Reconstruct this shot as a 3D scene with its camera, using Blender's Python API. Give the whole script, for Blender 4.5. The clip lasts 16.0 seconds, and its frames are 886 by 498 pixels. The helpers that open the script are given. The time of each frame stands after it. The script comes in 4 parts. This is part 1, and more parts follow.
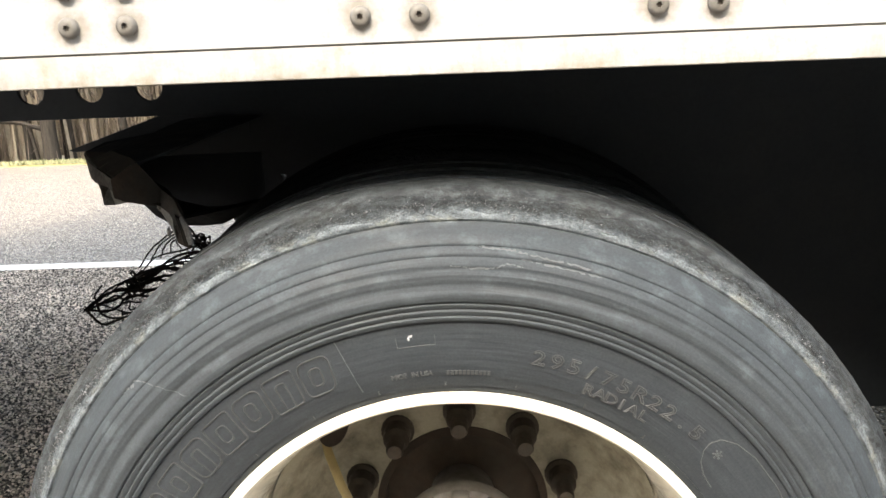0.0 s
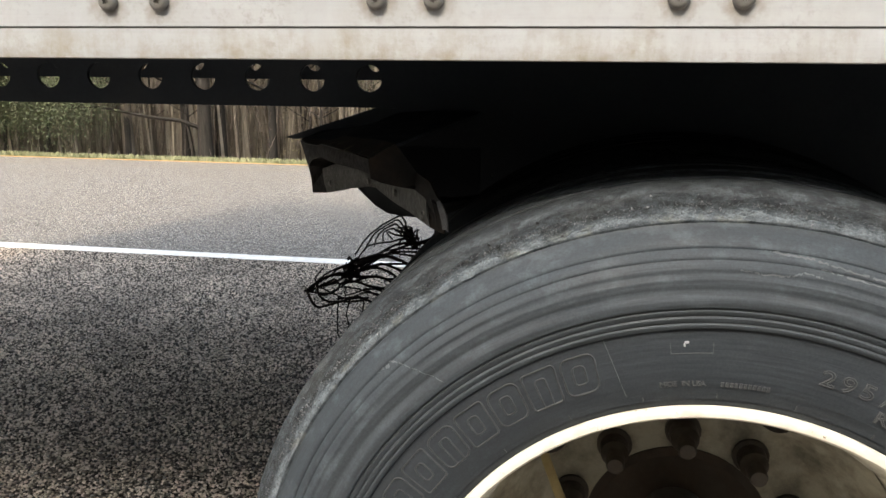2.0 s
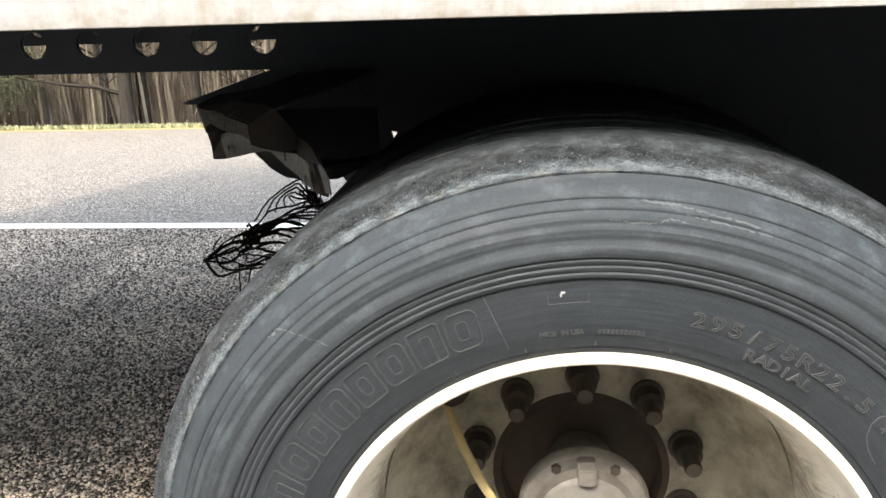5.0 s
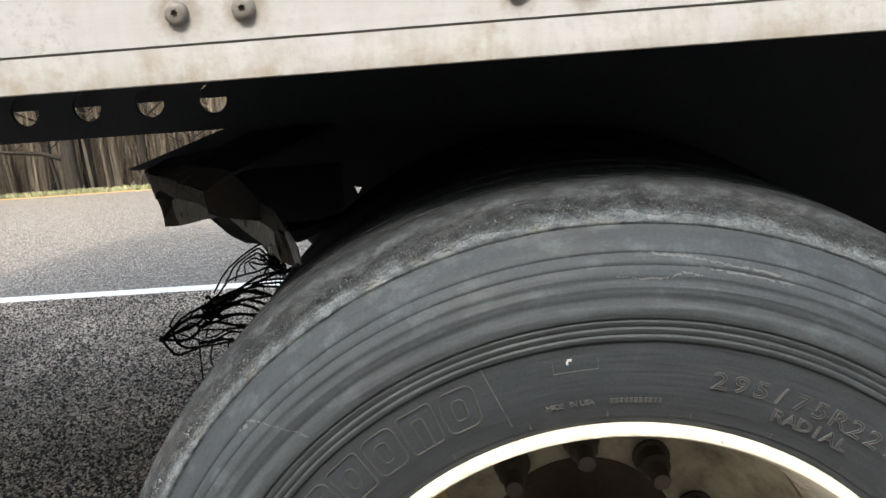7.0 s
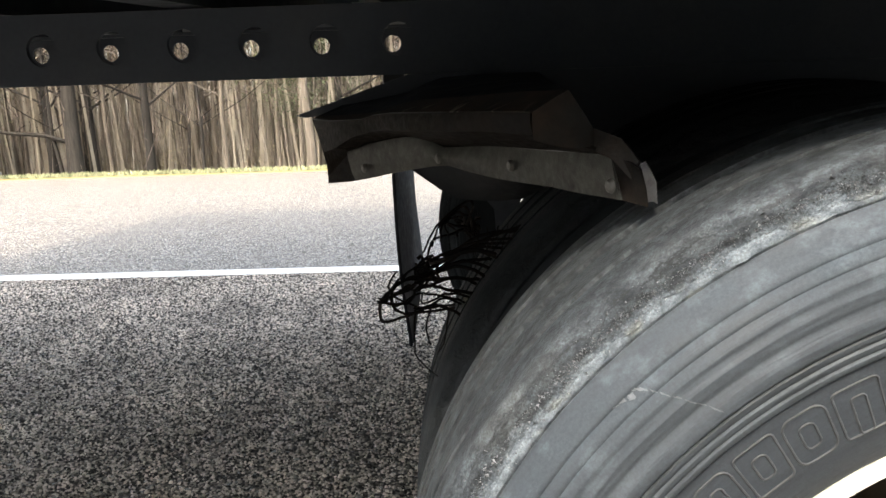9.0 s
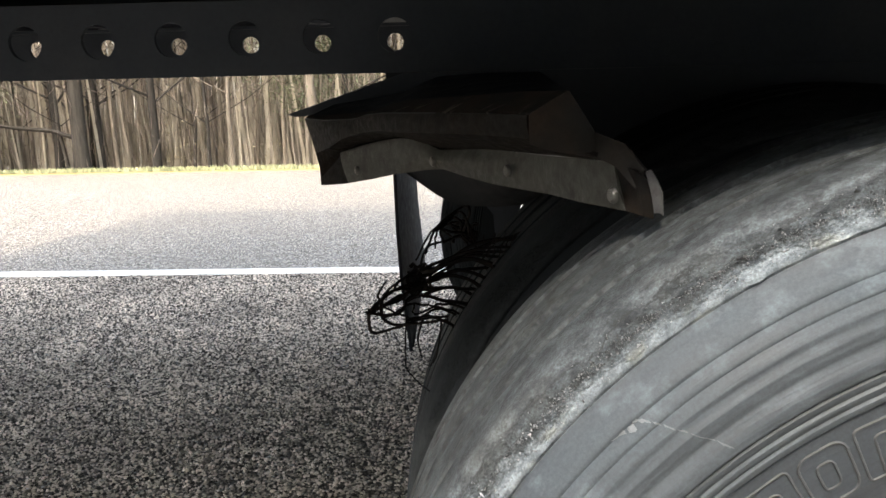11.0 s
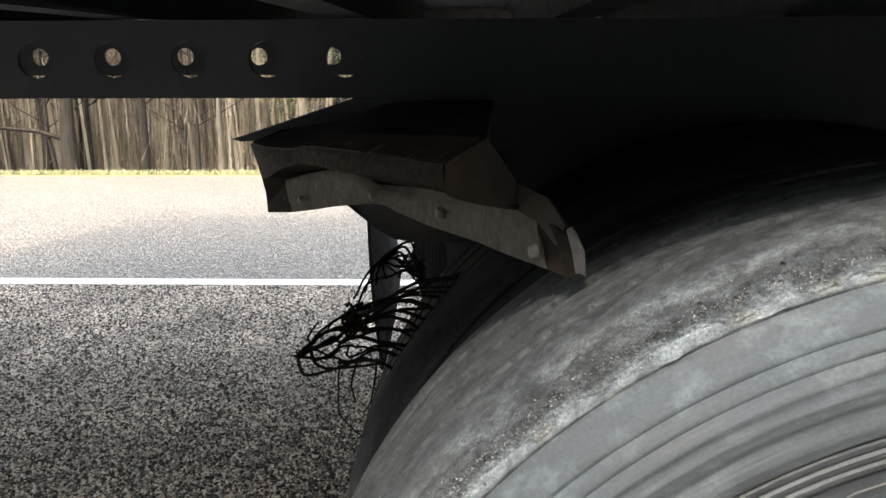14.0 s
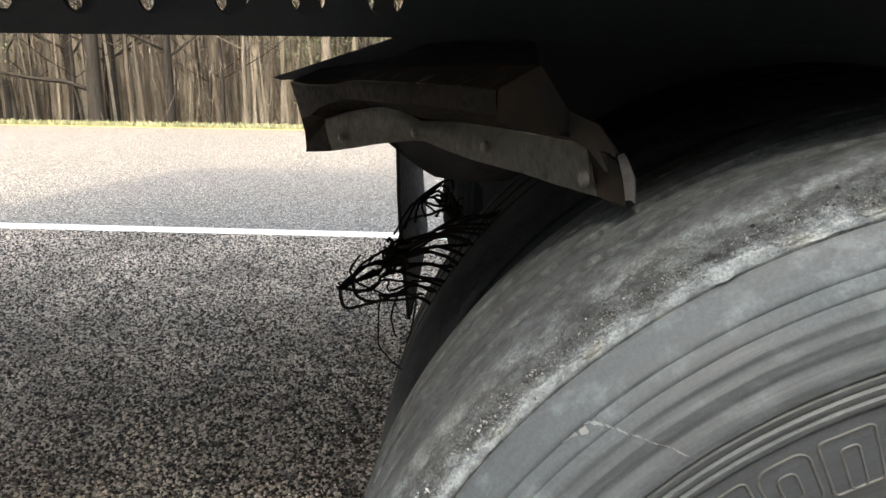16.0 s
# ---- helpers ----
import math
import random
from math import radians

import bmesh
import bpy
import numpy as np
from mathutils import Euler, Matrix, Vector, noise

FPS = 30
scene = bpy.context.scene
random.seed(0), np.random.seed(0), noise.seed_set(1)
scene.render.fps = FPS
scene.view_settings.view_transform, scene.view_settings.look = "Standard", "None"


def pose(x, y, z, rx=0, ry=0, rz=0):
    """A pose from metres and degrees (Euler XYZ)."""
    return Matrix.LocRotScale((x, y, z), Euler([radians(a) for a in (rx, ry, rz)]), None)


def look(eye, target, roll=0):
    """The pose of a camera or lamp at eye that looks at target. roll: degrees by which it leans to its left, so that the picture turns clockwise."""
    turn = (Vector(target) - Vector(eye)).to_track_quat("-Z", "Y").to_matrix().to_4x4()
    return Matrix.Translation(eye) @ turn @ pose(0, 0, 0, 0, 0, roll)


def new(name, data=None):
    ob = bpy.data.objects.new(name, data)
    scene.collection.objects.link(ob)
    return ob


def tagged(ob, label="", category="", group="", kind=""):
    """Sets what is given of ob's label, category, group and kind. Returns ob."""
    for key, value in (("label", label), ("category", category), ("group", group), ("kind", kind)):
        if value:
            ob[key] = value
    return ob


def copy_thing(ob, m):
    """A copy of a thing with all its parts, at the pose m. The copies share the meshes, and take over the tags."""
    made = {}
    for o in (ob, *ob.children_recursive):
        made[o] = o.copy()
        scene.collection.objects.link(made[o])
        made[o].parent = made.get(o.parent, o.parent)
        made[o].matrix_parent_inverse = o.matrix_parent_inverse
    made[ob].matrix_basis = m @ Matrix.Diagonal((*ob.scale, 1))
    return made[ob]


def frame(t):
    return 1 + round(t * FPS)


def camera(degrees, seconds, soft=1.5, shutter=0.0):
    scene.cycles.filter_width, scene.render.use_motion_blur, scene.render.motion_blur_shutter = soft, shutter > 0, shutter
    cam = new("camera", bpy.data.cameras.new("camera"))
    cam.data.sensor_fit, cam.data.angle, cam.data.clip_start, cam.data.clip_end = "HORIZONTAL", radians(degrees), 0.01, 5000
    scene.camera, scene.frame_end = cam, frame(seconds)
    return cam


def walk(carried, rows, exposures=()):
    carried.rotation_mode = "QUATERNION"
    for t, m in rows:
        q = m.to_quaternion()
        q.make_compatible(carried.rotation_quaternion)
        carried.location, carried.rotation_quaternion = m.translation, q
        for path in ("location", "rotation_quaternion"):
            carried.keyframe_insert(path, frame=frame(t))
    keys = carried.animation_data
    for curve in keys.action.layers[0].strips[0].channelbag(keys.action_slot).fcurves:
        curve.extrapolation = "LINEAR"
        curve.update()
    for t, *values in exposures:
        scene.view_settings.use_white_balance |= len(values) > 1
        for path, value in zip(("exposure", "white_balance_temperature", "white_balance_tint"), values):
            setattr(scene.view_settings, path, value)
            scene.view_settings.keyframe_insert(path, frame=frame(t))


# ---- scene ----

# The trailer's own frame: x along its side, y across it, z up; the axle lies at x = 0.
cam = camera(55.67, 16.0, soft=1.5)
PATH = [
    (0, (0.0207, -0.7427, 1.1311), (-0.0425, 1.1890, 0.6168), -2.29),
    (0.5, (-0.0405, -0.7132, 1.0884), (-0.1455, 1.2211, 0.5909), -2.00),
    (1, (-0.0679, -0.7165, 1.1133), (-0.3236, 1.2231, 0.6982), -0.39),
    (1.5, (-0.0822, -0.7328, 1.1061), (-0.3914, 1.1942, 0.6689), 0.28),
    (2, (-0.1248, -0.7316, 1.1014), (-0.4731, 1.1820, 0.6358), 0.27),
    (2.5, (-0.1720, -0.7363, 1.1238), (-0.6038, 1.1542, 0.6344), -1.04),
    (3, (-0.1532, -0.7347, 1.1078), (-0.5631, 1.1586, 0.6106), -0.25),
    (3.5, (-0.0958, -0.7248, 1.1130), (-0.4128, 1.1768, 0.5810), 0.38),
    (4, (-0.0843, -0.7402, 1.1159), (-0.3411, 1.1700, 0.5819), 0.71),
    (4.2, (-0.0886, -0.7387, 1.1079), (-0.3354, 1.1704, 0.5652), 0.50),
    (6.3, (-0.0234, -0.6849, 1.1058), (-0.1738, 1.2237, 0.5273), -5.65),
    (6.5, (-0.0252, -0.6797, 1.1098), (-0.1629, 1.2414, 0.5711), -5.48),
    (7, (-0.1008, -0.6425, 1.1045), (-0.1989, 1.2987, 0.6331), -4.36),
    (7.5, (-0.2581, -0.5779, 1.1200), (-0.3744, 1.3717, 0.6892), -5.20),
    (8, (-0.2756, -0.4779, 1.1005), (-0.4283, 1.4678, 0.6633), -4.47),
    (8.5, (-0.2700, -0.4070, 1.1039), (-0.3123, 1.5455, 0.6727), -1.51),
    (9, (-0.4193, -0.5229, 1.0369), (-0.4873, 1.4202, 0.5679), -2.01),
    (9.2, (-0.4843, -0.5701, 1.0034), (-0.5671, 1.3625, 0.4950), -4.25),
    (11.3, (-0.4028, -0.4649, 1.0509), (-0.4949, 1.4800, 0.5940), -0.88),
    (11.5, (-0.4044, -0.4768, 1.0644), (-0.5289, 1.4682, 0.6158), -1.30),
    (12, (-0.3747, -0.4721, 1.0699), (-0.5241, 1.4736, 0.6318), -0.87),
    (12.5, (-0.3301, -0.4310, 1.0667), (-0.4161, 1.5207, 0.6383), -0.88),
    (13, (-0.3157, -0.4166, 1.0625), (-0.3596, 1.5342, 0.6240), -1.34),
    (13.5, (-0.3367, -0.4120, 1.0595), (-0.3748, 1.5345, 0.6014), -0.78),
    (14, (-0.3509, -0.4177, 1.0570), (-0.4152, 1.5289, 0.6025), -0.23),
    (14.5, (-0.3526, -0.4340, 1.0692), (-0.4576, 1.5156, 0.6357), -0.09),
    (15, (-0.3327, -0.4293, 1.0674), (-0.4433, 1.5166, 0.6186), 0.18),
    (15.5, (-0.3380, -0.4299, 1.0524), (-0.4707, 1.5004, 0.5460), -0.34),
    (16, (-0.3704, -0.4343, 1.0364), (-0.4837, 1.4855, 0.4873), 0.55),
]
EXPOSURES = [(0, 3.4, 7250, 8), (0.5, 3.35, 7150, 8), (1.0, 2.78, 7050, 8), (1.5, 2.5, 7000, 8), (2.5, 2.75, 6900, 8), (3.0, 2.95, 6750, 8), (3.5, 3.05, 6750, 8), (4.2, 3.15, 6750, 8), (6.5, 3.2, 7200, 8), (7.0, 2.7, 6950, 8), (8.0, 2.68, 6950, 8), (8.5, 2.75, 6900, 8), (9.0, 3.4, 6900, 8), (11.5, 3.44, 7000, 8), (13.0, 3.38, 6900, 8), (14.5, 3.42, 7200, 8), (16, 3.28, 7200, 8)]
walk(cam, [(t, look(eye, target, roll)) for t, eye, target, roll in PATH], EXPOSURES)

# ---- light ----
SUN_FROM = Vector((-0.203, -0.852, 1.0)).normalized()
world = bpy.data.worlds.new("sky")
scene.world = world
world.use_nodes = True
wn = world.node_tree.nodes
sky = wn.new("ShaderNodeTexSky")
sky.sky_type = "NISHITA"
sky.sun_disc = False
sky.sun_elevation = math.asin(SUN_FROM.z)
sky.sun_rotation = math.atan2(SUN_FROM.x, SUN_FROM.y)
sky.air_density, sky.dust_density, sky.ozone_density = 1.0, 2.5, 1.0
wn["Background"].inputs["Strength"].default_value = 0.15
haze = wn.new("ShaderNodeHueSaturation")
haze.inputs["Saturation"].default_value = 0.62
world.node_tree.links.new(sky.outputs[0], haze.inputs["Color"])
world.node_tree.links.new(haze.outputs[0], wn["Background"].inputs["Color"])
sun = new("sun", bpy.data.lights.new("sun", "SUN"))
sun.data.energy, sun.data.angle, sun.data.color = 0.50, radians(1.2), (1.0, 0.91, 0.79)
sun.matrix_world = look(SUN_FROM * 30, (0, 0, 0))

# ---- materials ----


class Nodes:
    """A small writer for node materials."""

    def __init__(self, name, rough=0.6, metal=0.0, spec=0.5):
        self.mat = bpy.data.materials.new(name)
        self.mat.use_nodes = True
        self.tree = self.mat.node_tree
        self.bsdf = self.tree.nodes["Principled BSDF"]
        self.bsdf.inputs["Roughness"].default_value = rough
        self.bsdf.inputs["Metallic"].default_value = metal
        self.bsdf.inputs["Specular IOR Level"].default_value = spec
        self.coord = self.tree.nodes.new("ShaderNodeTexCoord")

    def link(self, a, b):
        self.tree.links.new(a, b)

    def put(self, socket, value):
        if isinstance(value, bpy.types.NodeSocket):
            self.link(value, socket)
        else:
            socket.default_value = value

    def place(self, scale=(1, 1, 1), kind="Object"):
        m = self.tree.nodes.new("ShaderNodeMapping")
        m.inputs["Scale"].default_value = scale
        self.link(self.coord.outputs[kind], m.inputs["Vector"])
        return m.outputs[0]

    def noise(self, scale, detail=4, rough=0.6, vector=None, kind="Object"):
        n = self.tree.nodes.new("ShaderNodeTexNoise")
        n.inputs["Scale"].default_value, n.inputs["Detail"].default_value, n.inputs["Roughness"].default_value = scale, detail, rough
        self.link(vector or self.coord.outputs[kind], n.inputs["Vector"])
        return n.outputs["Fac"]

    def voronoi(self, scale, vector=None, out="Distance", feature="F1"):
        n = self.tree.nodes.new("ShaderNodeTexVoronoi")
        n.feature = feature
        n.inputs["Scale"].default_value = scale
        self.link(vector or self.coord.outputs["Object"], n.inputs["Vector"])
        return n.outputs[out]

    def math(self, op, a, b=0.0, clamp=False):
        n = self.tree.nodes.new("ShaderNodeMath")
        n.operation, n.use_clamp = op, clamp
        self.put(n.inputs[0], a)
        self.put(n.inputs[1], b)
        return n.outputs[0]

    def ramp(self, fac, low, high, a=0.0, b=1.0):
        n = self.tree.nodes.new("ShaderNodeMapRange")
        n.inputs[1].default_value, n.inputs[2].default_value, n.inputs[3].default_value, n.inputs[4].default_value = low, high, a, b
        self.link(fac, n.inputs[0])
        return n.outputs[0]

    def mix(self, fac, a, b, blend="MIX"):
        n = self.tree.nodes.new("ShaderNodeMix")
        n.data_type, n.blend_type = "RGBA", blend
        self.put(n.inputs[0], fac)
        for k, v in ((6, a), (7, b)):
            self.put(n.inputs[k], (*v, 1) if isinstance(v, tuple) else v)
        return n.outputs[2]

    def split(self, kind="Object"):
        n = self.tree.nodes.new("ShaderNodeSeparateXYZ")
        self.link(self.coord.outputs[kind], n.inputs[0])
        return n.outputs

    def polar(self, around=1.0, along=1.0, deep=1.0):
        """Coordinates round the axle: the angle, the radius and the depth, each scaled."""
        x, y, z = self.split()
        radius = self.math("SQRT", self.math("ADD", self.math("MULTIPLY", x, x), self.math("MULTIPLY", z, z)))
        angle = self.math("ARCTAN2", x, z)
        n = self.tree.nodes.new("ShaderNodeCombineXYZ")
        self.link(self.math("MULTIPLY", angle, around), n.inputs[0])
        self.link(self.math("MULTIPLY", radius, along), n.inputs[1])
        self.link(self.math("MULTIPLY", y, deep), n.inputs[2])
        return n.outputs[0], radius, y

    def color(self, value):
        self.put(self.bsdf.inputs["Base Color"], (*value, 1) if isinstance(value, tuple) else value)

    def rough(self, value):
        self.put(self.bsdf.inputs["Roughness"], value)

    def bump(self, height, strength=0.3, distance=0.002):
        n = self.tree.nodes.new("ShaderNodeBump")
        n.inputs["Strength"].default_value, n.inputs["Distance"].default_value = strength, distance
        self.link(height, n.inputs["Height"])
        self.link(n.outputs[0], self.bsdf.inputs["Normal"])


def random_tone(n, low, high):
    o = n.tree.nodes.new("ShaderNodeObjectInfo")
    return n.ramp(o.outputs["Random"], 0, 1, low, high)


def make_plain(name, base, rough=0.6, metal=0.0, dirt=(0.1, 0.09, 0.08), amount=0.4, scale=18, bump=0.15, spec=0.5):
    n = Nodes(name, rough, metal, spec)
    patch = n.ramp(n.noise(scale, 6, 0.65), 0.42, 0.72, 0, amount)
    fine = n.noise(scale * 14, 3)
    col = n.mix(patch, base, dirt)
    col = n.mix(n.ramp(fine, 0.35, 0.75, 0, 0.25), col, tuple(c * 0.55 for c in base))
    n.color(col)
    n.rough(n.ramp(n.noise(scale * 3), 0.3, 0.7, max(0.05, rough - 0.12), min(1, rough + 0.15)))
    n.bump(fine, bump, 0.001)
    return n.mat


def make_rubber(name, dusty):
    n = Nodes(name, 0.7, spec=0.3 if dusty > 0.5 else 0.08)
    streak, radius, depth = n.polar(5, 210, 90)
    broad, _, _ = n.polar(4.0, 30, 20)
    cloud, _, _ = n.polar(14, 46, 46)
    blot, _, _ = n.polar(42, 150, 150)
    speck, _, _ = n.polar(170, 360, 360)
    drag, _, _ = n.polar(34, 115, 115)
    fine = n.noise(1.0, 4, 0.55, vector=streak)
    blots = n.noise(1.0, 7, 0.72, vector=blot)
    clouds = n.noise(1.0, 6, 0.62, vector=cloud)
    specks = n.noise(1.0, 4, 0.7, vector=speck)
    drags = n.noise(1.0, 7, 0.68, vector=drag)
    # smooth dark lettering zone, greyer flank with soft washes, chalky lip, torn row, dusty shoulder, worn tread
    label_zone = n.mix(n.ramp(fine, 0.3, 0.8), (0.024, 0.026, 0.029), (0.034, 0.037, 0.040))
    flank = n.mix(n.ramp(fine, 0.3, 0.72), (0.025, 0.027, 0.029), (0.045, 0.048, 0.051))
    upper = n.mix(n.ramp(n.noise(1.0, 6, 0.6, vector=broad), 0.32, 0.70), (0.021, 0.024, 0.027), (0.044, 0.049, 0.053))
    col = n.mix(n.ramp(radius, 0.3735, 0.3755), label_zone, flank)
    col = n.mix(n.math("MULTIPLY", n.ramp(radius, 0.408, 0.450), n.ramp(clouds, 0.25, 0.6, 0.4, 1.0)), col, upper)
    wash = n.math("MULTIPLY", n.ramp(clouds, 0.52, 0.70), n.ramp(radius, 0.375, 0.44, 0.1, 0.4))
    col = n.mix(wash, col, (0.105, 0.111, 0.115))
    lip = n.mix(n.ramp(blots, 0.34, 0.66), (0.036, 0.040, 0.044), (0.158, 0.163, 0.166))
    lip = n.mix(n.ramp(clouds, 0.56, 0.66, 0, 0.7), lip, (0.24, 0.228, 0.20))
    col = n.mix(n.ramp(radius, 0.4632, 0.4645), col, lip)
    dust = n.mix(n.ramp(drags, 0.40, 0.64), (0.014, 0.0155, 0.017), (0.068, 0.071, 0.073))
    torn = n.mix(n.ramp(blots, 0.36, 0.66), (0.013, 0.014, 0.0145), (0.085, 0.088, 0.090))
    edge = n.math("ADD", radius, n.ramp(clouds, 0.2, 0.8, -0.008, 0.008))
    col = n.mix(n.ramp(edge, 0.4742, 0.4772), col, torn)
    col = n.mix(n.ramp(edge, 0.4800, 0.4825), col, dust)
    mud = n.math("MULTIPLY", n.ramp(n.noise(9, 7, 0.7), 0.50, 0.66), n.ramp(radius, 0.470, 0.484, 0.0, 0.4))
    col = n.mix(mud, col, (0.080, 0.076, 0.068))
    pits, _, _ = n.polar(300, 620, 620)
    pitted = n.math("ADD", n.math("MULTIPLY", n.ramp(n.noise(1.0, 3, 0.6, vector=pits), 0.3, 0.7, -0.5, 0.5), n.ramp(radius, 0.462, 0.472, 0.1, 0.9)), 1.0)
    grain = n.math("MULTIPLY", n.ramp(specks, 0.35, 0.65, 0.84, 1.16), pitted)
    tone = n.tree.nodes.new("ShaderNodeCombineColor")
    for k in range(3):
        n.link(grain, tone.inputs[k])
    crack = n.math("MULTIPLY", n.ramp(n.math("ABSOLUTE", n.math("SUBTRACT", edge, 0.4865)), 0.0003, 0.0010, 1.0, 0.0), n.ramp(n.noise(5, 3), 0.42, 0.52))
    col = n.mix(n.math("MULTIPLY", crack, 0.85), col, (0.012, 0.012, 0.012))
    worn = n.mix(n.ramp(n.noise(1.0, 7, 0.7, vector=n.polar(46, 100, 110)[0]), 0.42, 0.66), (0.0095, 0.0108, 0.012), (0.052, 0.055, 0.0565))
    tread = n.ramp(depth, 0.062, 0.078)
    col = n.mix(n.math("MULTIPLY", tread, n.ramp(radius, 0.470, 0.480)), col, worn)
    col = n.mix(1.0, col, tone.outputs[0], "MULTIPLY")
    col = n.mix(1.0, col, (0.83, 0.93, 1.0), "MULTIPLY")
    # dusty below 0.5 marks the shaded copy: shade mixed in almost to black
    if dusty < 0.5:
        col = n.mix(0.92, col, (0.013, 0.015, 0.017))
    n.color(col)
    n.rough(n.ramp(n.noise(1.0, 3, vector=broad), 0.3, 0.7, 0.55, 0.85))
    band = n.ramp(n.math("ABSOLUTE", n.math("SUBTRACT", edge, 0.4785)), 0.002, 0.007, 1.6, 0.35)
    rugged = n.math("MULTIPLY", n.math("ADD", n.math("MULTIPLY", blots, 1.6), specks), band)
    height = n.math("ADD", n.math("MULTIPLY", fine, 0.4), n.math("MULTIPLY", rugged, n.ramp(radius, 0.462, 0.470, 0.02, 1.5)))
    n.bump(height, 0.9, 0.0022)
    return n.mat


def make_panel(name, grime):
    n = Nodes(name, 0.42, spec=0.45)
    x, y, z = n.split()
    base = n.mix(n.ramp(n.noise(2.2, 5), 0.3, 0.7), (0.310, 0.322, 0.331), (0.378, 0.384, 0.384))
    base = n.mix(n.ramp(n.noise(1.0, 5, 0.7, n.place((5, 5, 160))), 0.45, 0.75, 0, 0.3), base, (0.265, 0.271, 0.274))
    runs = n.noise(1.0, 6, 0.65, n.place((48, 48, 9)))
    blot = n.noise(34, 8, 0.75)
    fine = n.noise(170, 5, 0.7)
    low = n.ramp(z, 1.090, 1.120, 1.0, 0.45)
    dirt = n.math("MULTIPLY", n.math("ADD", n.ramp(runs, 0.45, 0.72, 0, 0.7), n.ramp(blot, 0.46, 0.70)), n.math("MULTIPLY", low, grime), True)
    col = n.mix(dirt, base, (0.245, 0.226, 0.190))
    brown = n.math("MULTIPLY", n.ramp(n.noise(11, 8, 0.75), 0.44, 0.64), n.ramp(z, 1.089, 1.106, 0.6 * grime, 0.0), True)
    col = n.mix(brown, col, (0.180, 0.147, 0.108))
    rise = n.ramp(z, 1.125, 1.20, 0.9, 0.35)
    spots = n.math("MULTIPLY", n.ramp(fine, 0.52, 0.70, 0, 0.55), n.math("MULTIPLY", n.ramp(n.noise(9, 5, 0.65), 0.42, 0.62), rise))
    col = n.mix(spots, col, (0.185, 0.172, 0.150))
    # grime that has crept out round the screws
    near = None
    for shift in (0.3151, 0.3151 - 0.0499):
        across = n.math("SUBTRACT", n.math("FLOORED_MODULO", n.math("ADD", x, shift + 0.12495), 0.2499), 0.12495)
        for row in (1.1412, 1.1722):
            up = n.math("SUBTRACT", z, row)
            gap = n.math("SQRT", n.math("ADD", n.math("MULTIPLY", across, across), n.math("MULTIPLY", up, up)))
            near = gap if near is None else n.math("MINIMUM", near, gap)
    halo = n.ramp(n.math("ADD", near, n.ramp(n.noise(70, 5, 0.7), 0.25, 0.75, -0.008, 0.008)), 0.0085, 0.021, 0.75, 0.0)
    col = n.mix(halo, col, (0.19, 0.165, 0.135))
    n.color(col)
    n.rough(n.ramp(blot, 0.3, 0.7, 0.34, 0.6))
    n.bump(n.math("ADD", n.noise(60, 4), n.math("MULTIPLY", fine, 0.5)), 0.1, 0.001)
    return n.mat


def make_asphalt(name, tone, stone):
    n = Nodes(name, 0.85, spec=0.3)
    cell = n.voronoi(stone, out="Color")
    hue = n.tree.nodes.new("ShaderNodeSeparateColor")
    n.link(cell, hue.inputs[0])
    dist = n.voronoi(stone)
    big = n.noise(0.7, 5)
    mid = n.noise(9, 4)
    col = n.mix(n.ramp(hue.outputs[0], 0.05, 0.95), tuple(c * 0.35 for c in tone), tuple(c * 2.0 for c in tone))
    col = n.mix(n.ramp(dist, 0.30, 0.62), col, tuple(c * 0.10 for c in tone))
    col = n.mix(n.ramp(hue.outputs[1], 0.90, 0.95, 0, 0.8), col, (0.42, 0.41, 0.39))
    col = n.mix(n.ramp(big, 0.35, 0.7, 0, 0.4), col, n.mix(0.5, col, tuple(c * 0.4 for c in tone)))
    col = n.mix(n.ramp(mid, 0.4, 0.7, 0, 0.35), col, tuple(c * 0.45 for c in tone))
    n.color(col)
    n.rough(n.ramp(hue.outputs[2], 0, 1, 0.6, 0.95))
    height = n.math("ADD", n.ramp(dist, 0.0, 0.7, 1.0, 0.0), n.math("MULTIPLY", n.noise(stone * 0.3, 4), 0.8))
    n.bump(height, 1.0, 0.012)
    return n.mat


def make_bark(name, dark, light):
    n = Nodes(name, 0.9, spec=0.2)
    grain = n.noise(1.0, 6, 0.7, n.place((22, 22, 2.2)))
    col = n.mix(n.ramp(grain, 0.3, 0.7), dark, light)
    info = random_tone(n, 0.5, 1.15)
    c = n.tree.nodes.new("ShaderNodeMix")
    c.data_type, c.blend_type = "RGBA", "MULTIPLY"
    c.inputs[0].default_value = 1.0
    n.link(col, c.inputs[6])
    grey = n.tree.nodes.new("ShaderNodeCombineColor")
    for k in range(3):
        n.link(info, grey.inputs[k])
    n.link(grey.outputs[0], c.inputs[7])
    n.color(c.outputs[2])
    n.bump(grain, 0.7, 0.02)
    return n.mat


def make_island(name, dark, light, rough=0.85, spread=(0.0, 1.0)):
    """A material whose pieces differ in tone, island by island."""
    n = Nodes(name, rough, spec=0.25)
    g = n.tree.nodes.new("ShaderNodeNewGeometry")
    col = n.mix(n.ramp(g.outputs["Random Per Island"], *spread), dark, light)
    n.color(n.mix(n.ramp(n.noise(3, 5), 0.3, 0.7, 0, 0.5), col, tuple(c * 0.5 for c in dark)))
    return n.mat


